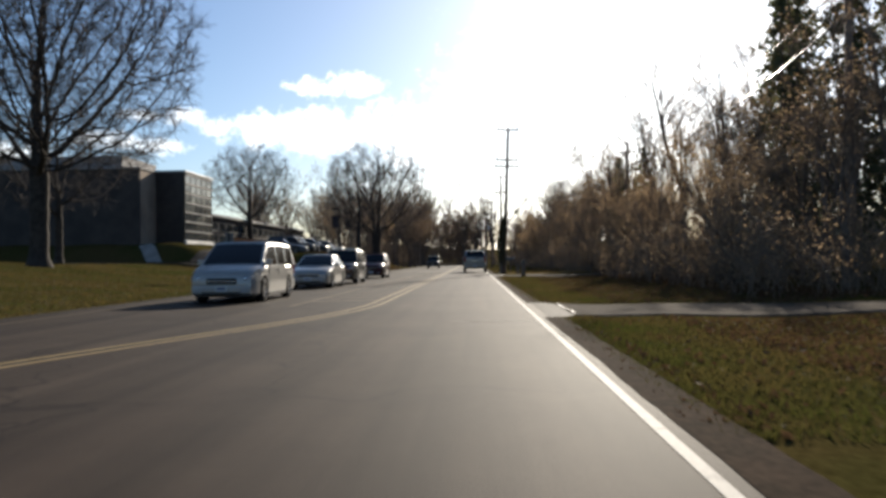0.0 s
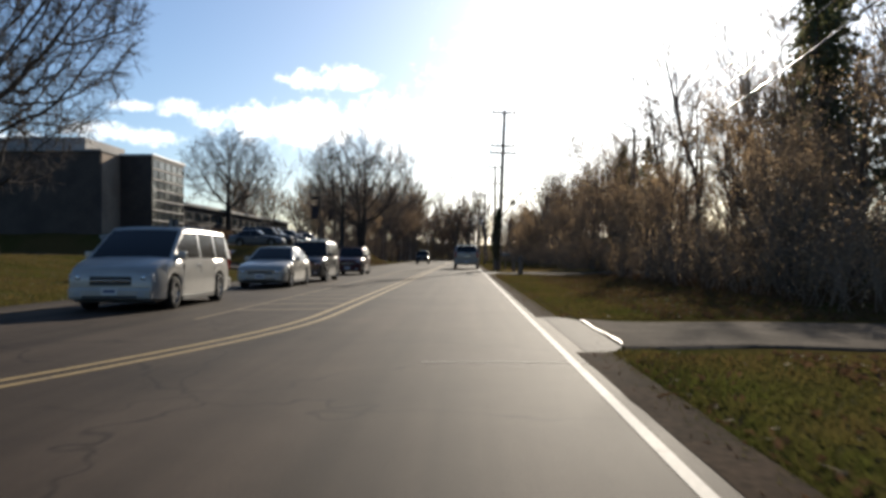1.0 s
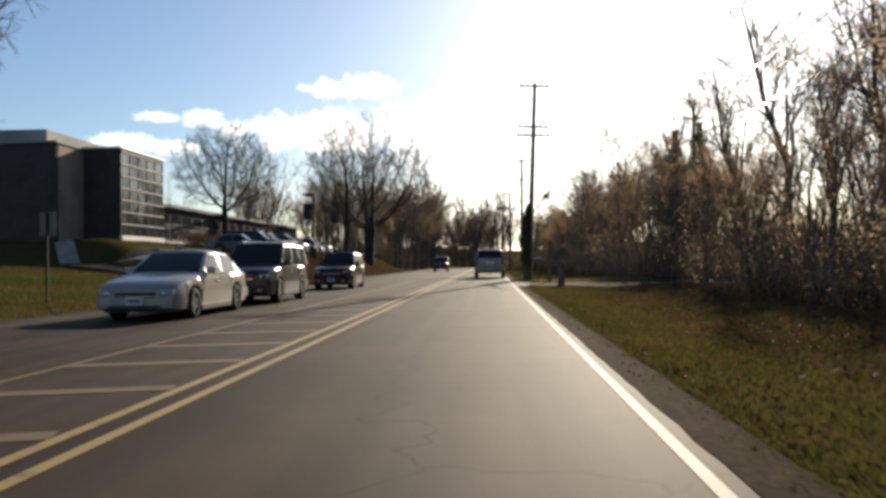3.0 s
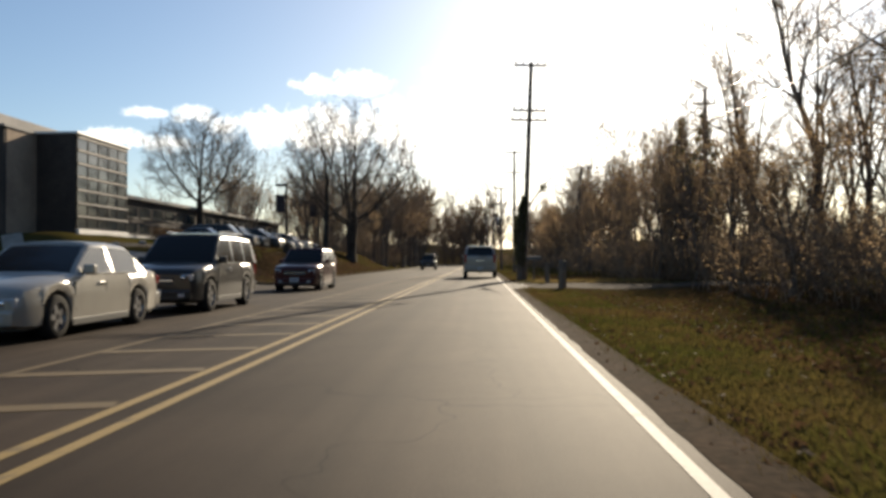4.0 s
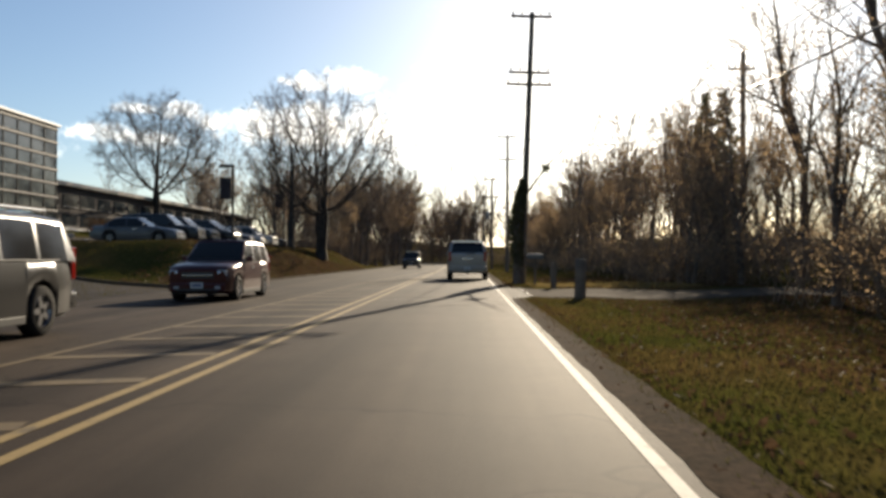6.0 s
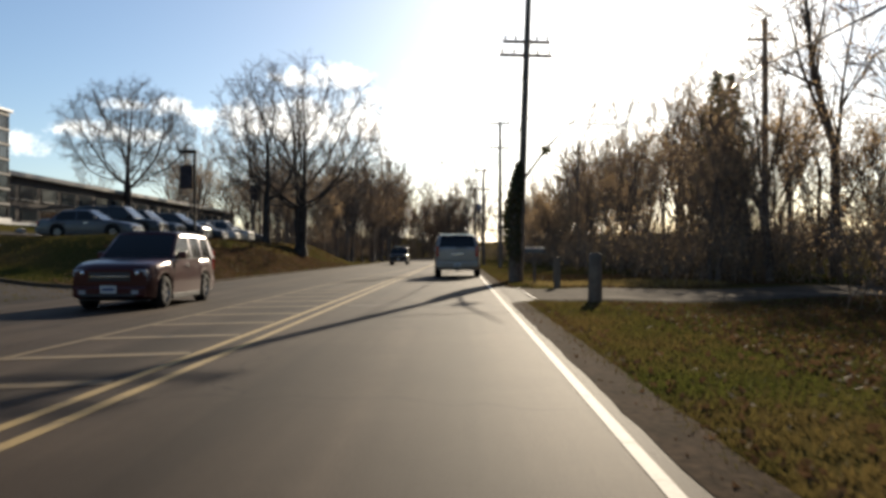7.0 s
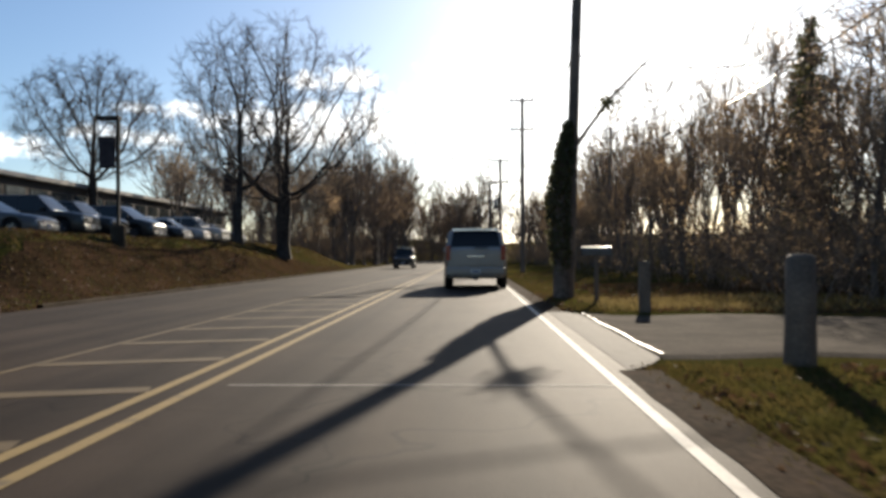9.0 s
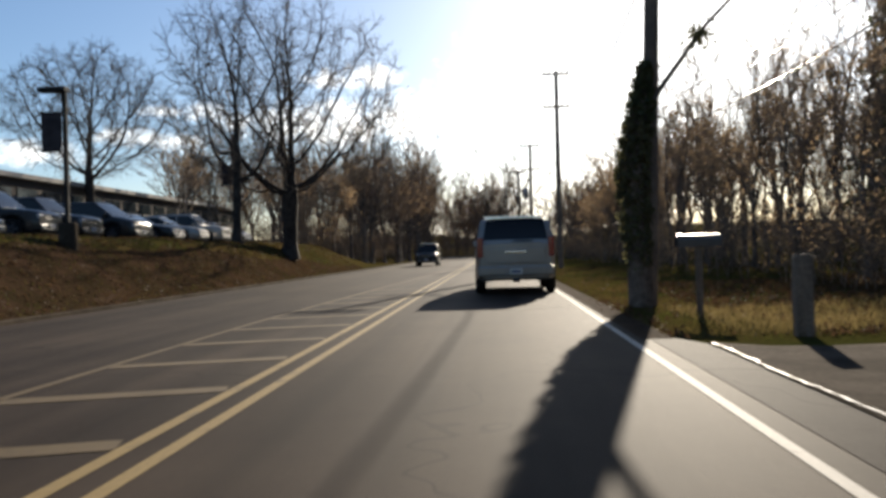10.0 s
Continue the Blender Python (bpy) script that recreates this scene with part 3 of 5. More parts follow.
def lawn_tree(seed, label, trunk, fork, centre, radii, low, points, m, stems=1, reach=0.85, twigs=3, twig_length=0.8):
    """A bare tree that has grown into its light: limbs fork towards a cloud of buds that fills the crown, then fine twigs."""
    rng = np.random.default_rng(seed)
    stride = 0.38
    buds = rng.normal(size=(points * 2, 3))
    buds = buds / np.linalg.norm(buds, axis=1)[:, None] * rng.uniform(0, 1, (points * 2, 1)) ** 0.42
    buds = buds * np.array(radii) + np.array(centre)
    buds = buds[buds[:, 2] > low + 0.12 * np.hypot(buds[:, 0], buds[:, 1])][:points]
    nodes, parents, kids = [], [], []
    for k in range(stems):
        a = rng.uniform(0, 6.283) + k * 6.283 / stems
        off = np.array((math.cos(a), math.sin(a), 0.0)) * (0.0 if stems == 1 else 0.3)
        for i, z in enumerate(np.arange(-0.25, fork + 0.01, 0.25)):
            nodes.append(off * (1 + 0.55 * max(z, 0)) + np.array((rng.normal(0, 0.015), rng.normal(0, 0.015), z)))
            parents.append(-1 if i == 0 else len(nodes) - 2)
            kids.append([])
            if i:
                kids[parents[-1]].append(len(nodes) - 1)
    starts = [i for i, q in enumerate(parents) if q < 0]
    allowed = [i for i, q in enumerate(nodes) if q[2] > fork * 0.72]
    gap = np.full(len(buds), 1e9)
    near = np.zeros(len(buds), int)

    def feel(index):
        d = np.linalg.norm(buds - nodes[index], axis=1)
        closer = d < gap
        gap[closer], near[closer] = d[closer], index

    for i in allowed:
        feel(i)
    for _turn in range(110):
        fresh = []
        for i in np.unique(near[gap < 14.0]):
            pull = buds[(near == i) & (gap < 14.0)] - nodes[i]
            w = (pull / (np.linalg.norm(pull, axis=1)[:, None] + 1e-6)).sum(axis=0)
            w = unit(unit(w) + rng.normal(0, 0.10, 3) + np.array((0, 0, 0.06)))
            q = nodes[i] + w * stride
            if any(np.linalg.norm(nodes[c] - q) < stride * 0.35 for c in kids[i]) or len(kids[i]) > 3:
                continue
            nodes.append(q)
            parents.append(int(i))
            kids.append([])
            kids[i].append(len(nodes) - 1)
            fresh.append(len(nodes) - 1)
        for i in fresh:
            feel(i)
        keep = gap > reach
        buds, gap, near = buds[keep], gap[keep], near[keep]
        if not fresh or len(buds) == 0:
            break
    ends = np.zeros(len(nodes))
    for i in range(len(nodes) - 1, -1, -1):
        ends[i] = max(1.0, sum(ends[c] for c in kids[i]))
    most = max(ends[i] for i in starts)
    power = math.log(trunk / 0.017) / math.log(most)
    rad = 0.017 * ends ** power
    for i, q in enumerate(nodes):
        if q[2] < 0.9:
            rad[i] *= 1 + 0.55 * max(0.0, 1 - max(q[2], 0) / 0.9) ** 2
    thick, thin, stack = [], [], [(i, None) for i in starts]
    while stack:
        i, before = stack.pop()
        chain = [] if before is None else [before]
        chain.append(i)
        while kids[i]:
            order = sorted(kids[i], key=lambda c: -ends[c])
            stack += [(c, i) for c in order[1:]]
            i = order[0]
            chain.append(i)
        if len(chain) < 2:
            continue
        r = rad[chain].copy()
        if before is not None:
            r[0] = r[1]
        big = r.max() > 0.045
        (thick if big else thin).append((np.array([nodes[c] for c in chain]), r, 8 if r.max() > 0.12 else (5 if big else 3)))
    for i in range(len(nodes)):
        if rad[i] > 0.05 or parents[i] < 0:
            continue
        way = unit(nodes[i] - nodes[parents[i]])
        for _t in range(twigs):
            w = unit(way + rng.normal(0, 0.55, 3) + np.array((0, 0, 0.05)))
            length = twig_length * rng.uniform(0.5, 1.2)
            bend = unit(w + rng.normal(0, 0.16, 3))
            a = nodes[i] + w * length * 0.5
            tip = a + bend * length * 0.5
            thin.append((np.array([nodes[i], a, tip]), np.array((0.012, 0.010, 0.007)), 3))
            side = unit(w + rng.normal(0, 0.5, 3))
            thin.append((np.array([a, a + side * length * 0.3, a + unit(side + rng.normal(0, 0.2, 3)) * length * 0.55]), np.array((0.009, 0.008, 0.006)), 3))
    tree = thing("tree", label, "tree", m)
    part("trunk", tubes("trunk", thick, M["silhouette_bark"]), tree)
    part("crown", tubes("crown", thin, M["silhouette_twig"]), tree)
    return tree


lawn_tree(11, "large spreading bare shade tree on the lawn", 0.46, 3.4, (0, 0, 11.2), (8.2, 8.2, 7.8), 4.6, 3600, on_ground(-21.3, 39.5, 40), 1, 0.62, 4, 0.9)
lawn_tree(12, "smaller bare shade tree on the lawn", 0.26, 2.6, (0, 0, 7.5), (5.0, 5.0, 4.8), 3.4, 700, on_ground(-26.9, 52.0, 150), 1, 0.8, 3, 0.9)
lawn_tree(23, "round-crowned bare tree beside the parking lot", 0.36, 3.6, (0, 0, 9.8), (6.7, 6.7, 5.4), 4.4, 1500, on_ground(-31.3, 113.0, 10), 1, 0.75, 4, 1.0)
lawn_tree(37, "tall bare tree with many upright stems by the bank", 0.34, 1.4, (0.5, 0, 8.4), (6.7, 6.7, 6.6), 2.8, 1250, on_ground(-11.3, 96.0, 70), 2, 0.85, 3, 1.0)
lawn_tree(41, "slender bare tree beside the tall forked one", 0.22, 2.2, (0, 0, 7.6), (3.8, 3.8, 5.2), 2.8, 480, on_ground(-12.6, 91.4, 0), 1, 0.85, 3, 1.0)
TALL = [(0, 0.0, 1, 0.06), (6, 0.50, 0.50, 0.08), (4, 0.55, 0.58, 0.05), (4, 0.55, 0.62, 0.03), (2, 0.5, 0.7, 0.02)]
bare_tree(41, "slender bare tree among saplings behind the lot", 9.0, 0.18, 3.0, 5, 0.55, TALL, 0.014, 0, 1, on_ground(-17.6, 107.5, 0))

# woods: four sorts, then copies
WOOD = [(0, 0.0, 1, 0.10, 0.10), (6, 0.58, 0.46, 0.07, 0.10), (5, 0.62, 0.52, 0.03, 0.10), (4, 0.6, 0.6, 0.02, 0.10)]
WOODS = "woods along the road"
sorts = [
    bare_tree(51, "bare woodland tree with a few brown leaves", 10.8, 0.17, 4.0, 4, 0.45, WOOD, 0.013, 1400, 1, on_ground(14.5, 27, 0, 0.8), WOODS),
    bare_tree(52, "tall bare woodland tree with a narrow crown", 12.0, 0.19, 5.0, 4, 0.38, WOOD, 0.013, 900, 1, on_ground(15.5, 46, 50, 0.85), WOODS),
    bare_tree(53, "woodland oak holding many dry brown leaves", 8.0, 0.15, 2.0, 6, 0.65, WOOD, 0.012, 5200, 1, on_ground(11.6, 36.5, 90, 0.8), WOODS),
    bare_tree(54, "twin-stemmed bare woodland tree", 9.4, 0.13, 2.8, 3, 0.45, WOOD, 0.013, 1800, 2, on_ground(12.6, 66, 10, 0.8), WOODS),
]


LIGHT = [(0, 0.0, 1, 0.10), (6, 0.55, 0.5, 0.08), (5, 0.6, 0.6, 0.03)]
far_sorts = [
    bare_tree(55, "bare tree in the far woods", 10.5, 0.18, 3.0, 5, 0.45, LIGHT, 0.030, 250, 1, on_ground(-18.5, 130, 0), WOODS),
    bare_tree(56, "bushy bare tree in the far woods", 8.5, 0.15, 1.6, 6, 0.6, LIGHT, 0.028, 500, 1, on_ground(-14.5, 136, 0), WOODS),
]


def conifer(seed, label, h, r, m):
    """An evergreen: straight trunk, whorls of drooping boughs, tufts of needles."""
    rng = np.random.default_rng(seed)
    tree = thing("evergreen_tree", label, "tree", m, "evergreens in the woods")
    stem = (np.array([(0, 0, -0.2), (0, 0, 0.4), (0.03, 0.02, h * 0.5), (0, 0, h)]), np.array((0.34, 0.25, 0.15, 0.02)), 8)
    boughs, tufts = [], []
    for z in np.arange(1.6, h - 0.3, 0.42):
        reach = r * (1 - z / h) ** 0.75 + 0.25
        for k in range(6):
            a = rng.uniform(0, 6.283)
            L = reach * rng.uniform(0.55, 1.15)
            d = np.array((math.cos(a), math.sin(a), 0))
            pts = np.array([(0, 0, z), *(d * L * s + np.array((0, 0, z + 0.12 * L * s - 0.42 * L * s * s)) for s in (0.35, 0.7, 1.0))])
            boughs.append((pts, np.array((0.03, 0.02, 0.014, 0.006)), 3))
            cnt = int(14 * L) + 4
            s = rng.uniform(0.2, 1.0, cnt)
            tufts.append(np.stack([np.interp(s, (0, 0.35, 0.7, 1), pts[:, i]) for i in range(3)], 1) + rng.normal(0, 0.13, (cnt, 3)))
    part("trunk", tubes("trunk", [stem] + boughs, M["bark"]), tree)
    part("foliage", scatter_quads("foliage", np.concatenate(tufts), 0.17, rng, M["needle"]), tree)
    return tree


evergreen = conifer(61, "tall dark evergreen at the edge of the woods", 17.0, 3.0, on_ground(20.5, 52.0, 0, 1.15))
for x, y, s in ((24.0, 58.0, 1.2), (17.5, 36.0, 0.8), (27.5, 50.5, 1.1), (21.0, 96.0, 0.75), (15.5, 82.0, 0.6)):
    copy_thing(evergreen, on_ground(x, y, x * 37, s))

rng = np.random.default_rng(77)


def in_drive(x, y):
    return x < 13.0 and (14.0 < y < 21.5 or 52.5 < y < 63.8)


for row, (x0, gap, n_, lo, hi) in enumerate(((10.0, 5.2, 38, 0.62, 0.85), (13.8, 5.4, 36, 0.7, 0.95), (18.5, 6.6, 28, 1.0, 1.3), (25.0, 12.0, 13, 1.2, 1.5))):
    for k in range(n_):
        x = x0 + rng.uniform(-1.2, 2.2)
        y = 9 + k * gap + rng.uniform(-1.6, 1.6)
        pick = sorts[int(rng.choice(4, p=(0.3, 0.22, 0.28, 0.2) if row else (0.2, 0.1, 0.45, 0.25)))]
        size = rng.uniform(lo, hi) * (1.0 + (min(0.25, max(0.0, y - 60) * 0.01) if row == 0 else min(0.3, max(0.0, y - 75) * 0.006)))
        turn = rng.uniform(0, 360)
        if in_drive(x, y) or (row == 0 and y < 24):
            continue
        copy_thing(far_sorts[k % 2] if y > 118 else pick, on_ground(x, y, turn, size))
LEFT = [(-12.2 + min(3.4, (y - 118) * 0.05) + rng.uniform(-1.2, 0.8), y + rng.uniform(-1.5, 1.5)) for y in np.arange(118, 236, 4.2)] + [(-19 + rng.uniform(-3, 3), y + rng.uniform(-2, 2)) for y in np.arange(112, 230, 5.5)] \
    + [(-30 + rng.uniform(-4, 4), y) for y in np.arange(128, 215, 9)] + [(-46 + rng.uniform(-6, 6), y) for y in np.arange(150, 230, 10)] \
    + [(4.5 + k * 3.0 + rng.uniform(-1, 1), y + rng.uniform(-3, 3)) for y in np.arange(208, 262, 6.5) for k in range(3)]
for x, y, size in ((16.2, 60.0, 1.4), (17.0, 71.0, 1.35), (17.4, 52.0, 1.25)):
    copy_thing(sorts[1] if size > 1.2 else sorts[0], on_ground(x, y, x * 50, size))
for x, y in LEFT:
    x += float(road_x(y))
    copy_thing(far_sorts[int(rng.integers(0, 2))] if y > 124 else sorts[int(rng.choice(4, p=(0.3, 0.2, 0.2, 0.3)))], on_ground(x, y, rng.uniform(0, 360), rng.uniform(0.95, 1.2) * (1.0 + 0.35 * float(step(125, 175, y)))))

for k in range(26):
    a = math.radians(180 + 180 * (k + 0.5) / 26)
    r = 62 + 14 * (k % 2)
    x, y = r * math.cos(a) * 0.75, -6 + r * math.sin(a)
    if -10.5 < x < 3.5:
        continue
    copy_thing(far_sorts[k % 2], on_ground(x, y, k * 77, 1.5 + 0.2 * (k % 3)))


def brush(name, area, count, tall, leaf, seed, label):
    """Undergrowth: thin arching stems and dead leaves, uncountable."""
    rng = np.random.default_rng(seed)
    x0, x1, y0, y1 = area
    lines, tips = [], []
    for _ in range(count):
        x, y = rng.uniform(x0, x1), rng.uniform(y0, y1)
        if x > 0 and in_drive(x, y):
            continue
        x += float(road_x(y))
        h = tall * rng.uniform(0.4, 1.2)
        w = unit(np.array((rng.normal(0, 0.35), rng.normal(0, 0.35), 1.0)))
        pts, rad = limb(np.array((x, y, float(height(x, y)) - 0.05)), w, h, 0.018, 4, rng, 0.05, 0.35)
        lines.append((pts, np.maximum(rad, 0.008 + 0.003 * tall), 3))
        for _k in range(5):
            s = rng.uniform(0.3, 1.0) * 4
            i = min(int(s), 3)
            q, r2 = limb(pts[i] + (pts[i + 1] - pts[i]) * (s - i), turned(w, rng.uniform(0.5, 1.1), rng), h * rng.uniform(0.2, 0.45), 0.009, 2, rng, 0.05)
            lines.append((q, np.maximum(r2, 0.004 + 0.003 * tall), 3))
            tips.append(q[-1])
            tips.append(q[1])
    ob = part(name, tubes(name, lines, M["twig"]))
    tagged(ob, label, "undergrowth", kind="stuff")
    tips = np.array(tips)
    n_ = int(len(tips) * leaf * 2.2)
    part("dead_leaves", scatter_quads("dead_leaves", tips[rng.integers(0, len(tips), n_)] + rng.normal(0, 0.24, (n_, 3)), 0.038, rng, M["dry_leaf"]), ob, "dead brown leaves")
    return ob


brush("undergrowth", (8.2, 15, 22, 75), 1200, 2.6, 1.6, 81, "tangled leafless brush with dead brown leaves under the trees")
brush("undergrowth", (7.5, 15, 75, 190), 800, 3.0, 1.3, 82, "tangled leafless brush with dead brown leaves under the trees")
brush("undergrowth", (9.5, 15, 0, 22), 300, 2.0, 1.3, 83, "low tangled brush beside the driveway")
brush("undergrowth", (15, 26, 40, 120), 380, 3.4, 1.3, 85, "tangled leafless brush deep in the woods")
brush("undergrowth", (26, 34, 36, 150), 420, 5.0, 1.3, 87, "tangled leafless brush deep in the woods")
brush("undergrowth", (-60, 60, -84, -62), 260, 9.0, 1.5, 88, "tall brown thicket closing the road behind")
brush("undergrowth", (34, 46, 60, 150), 220, 7.0, 1.3, 89, "tangled leafless brush deep in the woods")
brush("undergrowth", (-40, -10.0, 196, 236), 450, 7.0, 1.0, 86, "dense dark thicket closing the far woods")
brush("undergrowth", (-4, 13, 206, 256), 420, 6.5, 0.8, 90, "dense dark thicket closing the far bend")
brush("undergrowth", (-19, -11.6, 108, 200), 1050, 3.2, 1.0, 84, "dark leafless thicket along the far bank")

# ---- grass and fallen leaves ----
rng = np.random.default_rng(91)


def lawn_points(n_, x0, x1, y0, y1, power=1.0):
    x = x0 + (x1 - x0) * rng.uniform(0, 1, n_) ** power
    y = rng.uniform(y0, y1, n_)
    if x1 > 0:
        ok = ~(((y > 15.6) & (y < 20.8)) | ((y > 54.8) & (y < 62.4)))
        x, y = x[ok], y[ok]
    return np.stack([x, y, height(x, y)], 1)


me = scatter_quads("grass_blades", np.concatenate([lawn_points(14000, 2.14, 2.45, 5, 62, 0.7), lawn_points(95000, 2.30, 8.5, 5, 62, 1.4), lawn_points(30000, 2.45, 10, 62, 110, 1.2)]), 0.022, rng, M["blades"], True, 0.07)
tagged(part("grass", me), "uneven tufts of winter grass on the verge", "grass", kind="stuff")
me = scatter_quads("grass_blades", lawn_points(56000, -9.3, -24, 14, 110, 1.2), 0.04, rng, M["blades"], True, 0.08)
tagged(part("grass", me), "short winter grass on lawn and bank", "grass", kind="stuff")
me = scatter_quads("fallen_leaves", np.concatenate([lawn_points(9000, 2.45, 16, 2, 100, 1.0), lawn_points(38000, 12.5, 4.2, 3, 78, 0.8), lawn_points(2200, 2.05, 2.6, 5, 70, 1.0)]) + np.array((0, 0, 0.03)), 0.05, rng, M["litter"])
tagged(part("fallen_leaves", me), "brown fallen leaves strewn over the verge", "leaves", kind="stuff")


q = lawn_points(5000, -9.25, -13.0, 62, 112, 1.0) + np.array((0, 0, 0.03))
tagged(part("fallen_leaves", scatter_quads("fallen_leaves", q, 0.06, rng, M["litter"])), "brown fallen leaves matted on the bank", "leaves", kind="stuff")

# ---- utility poles and wires ----
def utility_pole(x, y, tall, arms, label, drum=False, lean=0.0):
    z = float(height(x, y))
    p = thing("utility_pole", label, "utility pole", pose(x, y, z, 0, lean, 0), "utility poles along the road")
    part("pole", tubes("pole", [(np.array([(0, 0, -0.3), (0, 0, tall * 0.5), (0.02, 0, tall - 0.01), (0.02, 0, tall)]), np.array((0.17, 0.145, 0.115, 0.02)), 12)], M["pole_wood"]), p)
    for za, half in arms:
        part("crossarm", box("crossarm", -half, half, 0.10, 0.20, za - 0.06, za + 0.06, M["pole_wood"], 0.01), p)
        for xi in (-half + 0.1, -half * 0.45, half * 0.45, half - 0.1):
            part("insulator", tubes("insulator", [(np.array([(xi, 0.15, za + s) for s in (0.06, 0.1, 0.12, 0.18, 0.22, 0.25)]), np.array((0.02, 0.02, 0.05, 0.055, 0.04, 0.01)), 8)], M["insulator"]), p)
    if drum:
        part("transformer", tubes("transformer", [(np.array([(-0.42, 0, s) for s in (tall - 4.6, tall - 4.58, tall - 3.75, tall - 3.68, tall - 3.66)]), np.array((0.02, 0.22, 0.22, 0.16, 0.01)), 14)], M["insulator"]), p, "grey transformer can")
    return p


POLES = [(3.64, 68.5, 12.5), (4.05, 100.2, 11.75), (3.3, 119.5, 10.0), (2.65, 131.0, 8.9), (2.2, 182.0, 11.0)]
for k, (x, y, tall) in enumerate(POLES):
    arms = ((tall - 0.15, 0.95), (tall - 2.75, 0.95), (tall - 3.3, 1.05)) if k == 0 else ((tall - 0.15, 0.8), (tall - 2.1, 0.8))
    utility_pole(x - (0.44 if k == 0 else 0.0), y, tall, arms, "tall weathered wooden utility pole with three crossarms" if k == 0 else "weathered wooden utility pole with two crossarms", k == 2, 2.0 if k == 0 else 0.0)
zs = float(height(3.94, 54.85))
me = tubes("wooden_post", [(np.array([(0, 0, -0.3), (0, 0, 0.0), (0.01, 0, 0.6), (0.015, 0, 1.12), (0.015, 0, 1.16), (0.015, 0, 1.165)]), np.array((0.175, 0.17, 0.155, 0.15, 0.11, 0.01)), 14)], M["pole_wood"])
tagged(part("wooden_post", me, m=pose(3.98, 55.0, zs)), "short stout round wooden post on the verge", "post")
rng = np.random.default_rng(93)
# ivy-clad snag against the tall pole, with one long leaning limb
snag = thing("dead_tree", "ivy-covered dead trunk with one leaning limb against the utility pole", "tree", pose(3.02, 68.28, float(height(3.02, 68.28))))
part("trunk", tubes("trunk", [(np.array([(0, 0, -0.3), (0.0, 0, 0.0), (-0.05, 0, 1.2), (-0.10, 0, 2.6), (0.05, 0.03, 3.8), (0.20, 0.05, 4.7), (0.22, 0.05, 4.9)]), np.array((0.30, 0.26, 0.2, 0.19, 0.16, 0.10, 0.02)), 10)], M["bark"]), snag)
part("limb", tubes("limb", [(np.array([(0.0, 0, 3.5), (0.5, 0.0, 4.3), (1.4, 0.05, 5.5), (2.3, 0.1, 6.4), (3.0, 0.1, 7.1)]), np.array((0.07, 0.055, 0.042, 0.03, 0.012)), 6)], M["bark"]), snag)
z = rng.uniform(0.7, 4.8, 2600)
a = rng.uniform(0, 6.283, 2600)
rad = np.interp(z, (0.7, 1.6, 2.8, 4.0, 4.8), (0.22, 0.34, 0.36, 0.28, 0.12)) * rng.uniform(0.55, 1.0, 2600)
q = np.stack([np.interp(z, (0.7, 2.6, 3.8, 4.8), (-0.03, -0.12, 0.06, 0.2)) + rad * np.cos(a), rad * np.sin(a), z], 1)
part("ivy", scatter_quads("ivy", q, 0.07, rng, M["needle"]), snag, "dense dark ivy leaves")
q = np.array((1.25, 0.03, 5.3)) + rng.normal(0, 0.13, (170, 3))
part("ivy", scatter_quads("ivy", q, 0.06, rng, M["needle"]), snag, "clump of ivy on the limb")
utility_pole(14.4, 72.0, 11.5, ((10.6, 0.7),), "wooden service pole standing among the trees")
utility_pole(13.6, 28.0, 11.5, ((10.6, 0.7),), "wooden service pole standing among the trees")
utility_pole(12.0, 112.0, 11.5, ((10.6, 0.7),), "wooden service pole standing among the trees")


def wire(a, b, sag, r=0.014):
    a, b = np.array(a, float), np.array(b, float)
    s = np.linspace(0, 1, 14)
    pts = a + (b - a) * s[:, None]
    pts[:, 2] -= sag * 4 * s * (1 - s)
    ob = part("overhead_wire", tubes("overhead_wire", [(pts, np.full(14, r), 4)], M["wire"]))
    return tagged(ob, "dark overhead wire strung between poles", "wire", "overhead wires")


for (xa, ya, ta), (xb, yb, tb) in zip(POLES[:-1], POLES[1:]):
    for dx in (-0.8, 0.8):
        wire((xa + dx, ya + 0.15, ta + 0.1), (xb + dx * 0.85, yb + 0.15, tb + 0.1), 0.5)
    wire((xa - 0.15, ya, ta - 5.5), (xb - 0.15, yb, tb - 5.0), 0.6, 0.022)
for dx, z, r in ((-0.6, 11.2, 0.030), (0.6, 11.2, 0.030), (0.0, 9.5, 0.05)):
    wire((13.6 + dx, 28, z), (14.4 + dx, 72, z), 0.9, r)
    wire((14.4 + dx, 72, z), (12.0 + dx, 112, z), 0.9, r)
wire((3.45, 68.4, 6.6), (14.4, 72, 8.4), 0.8, 0.02)

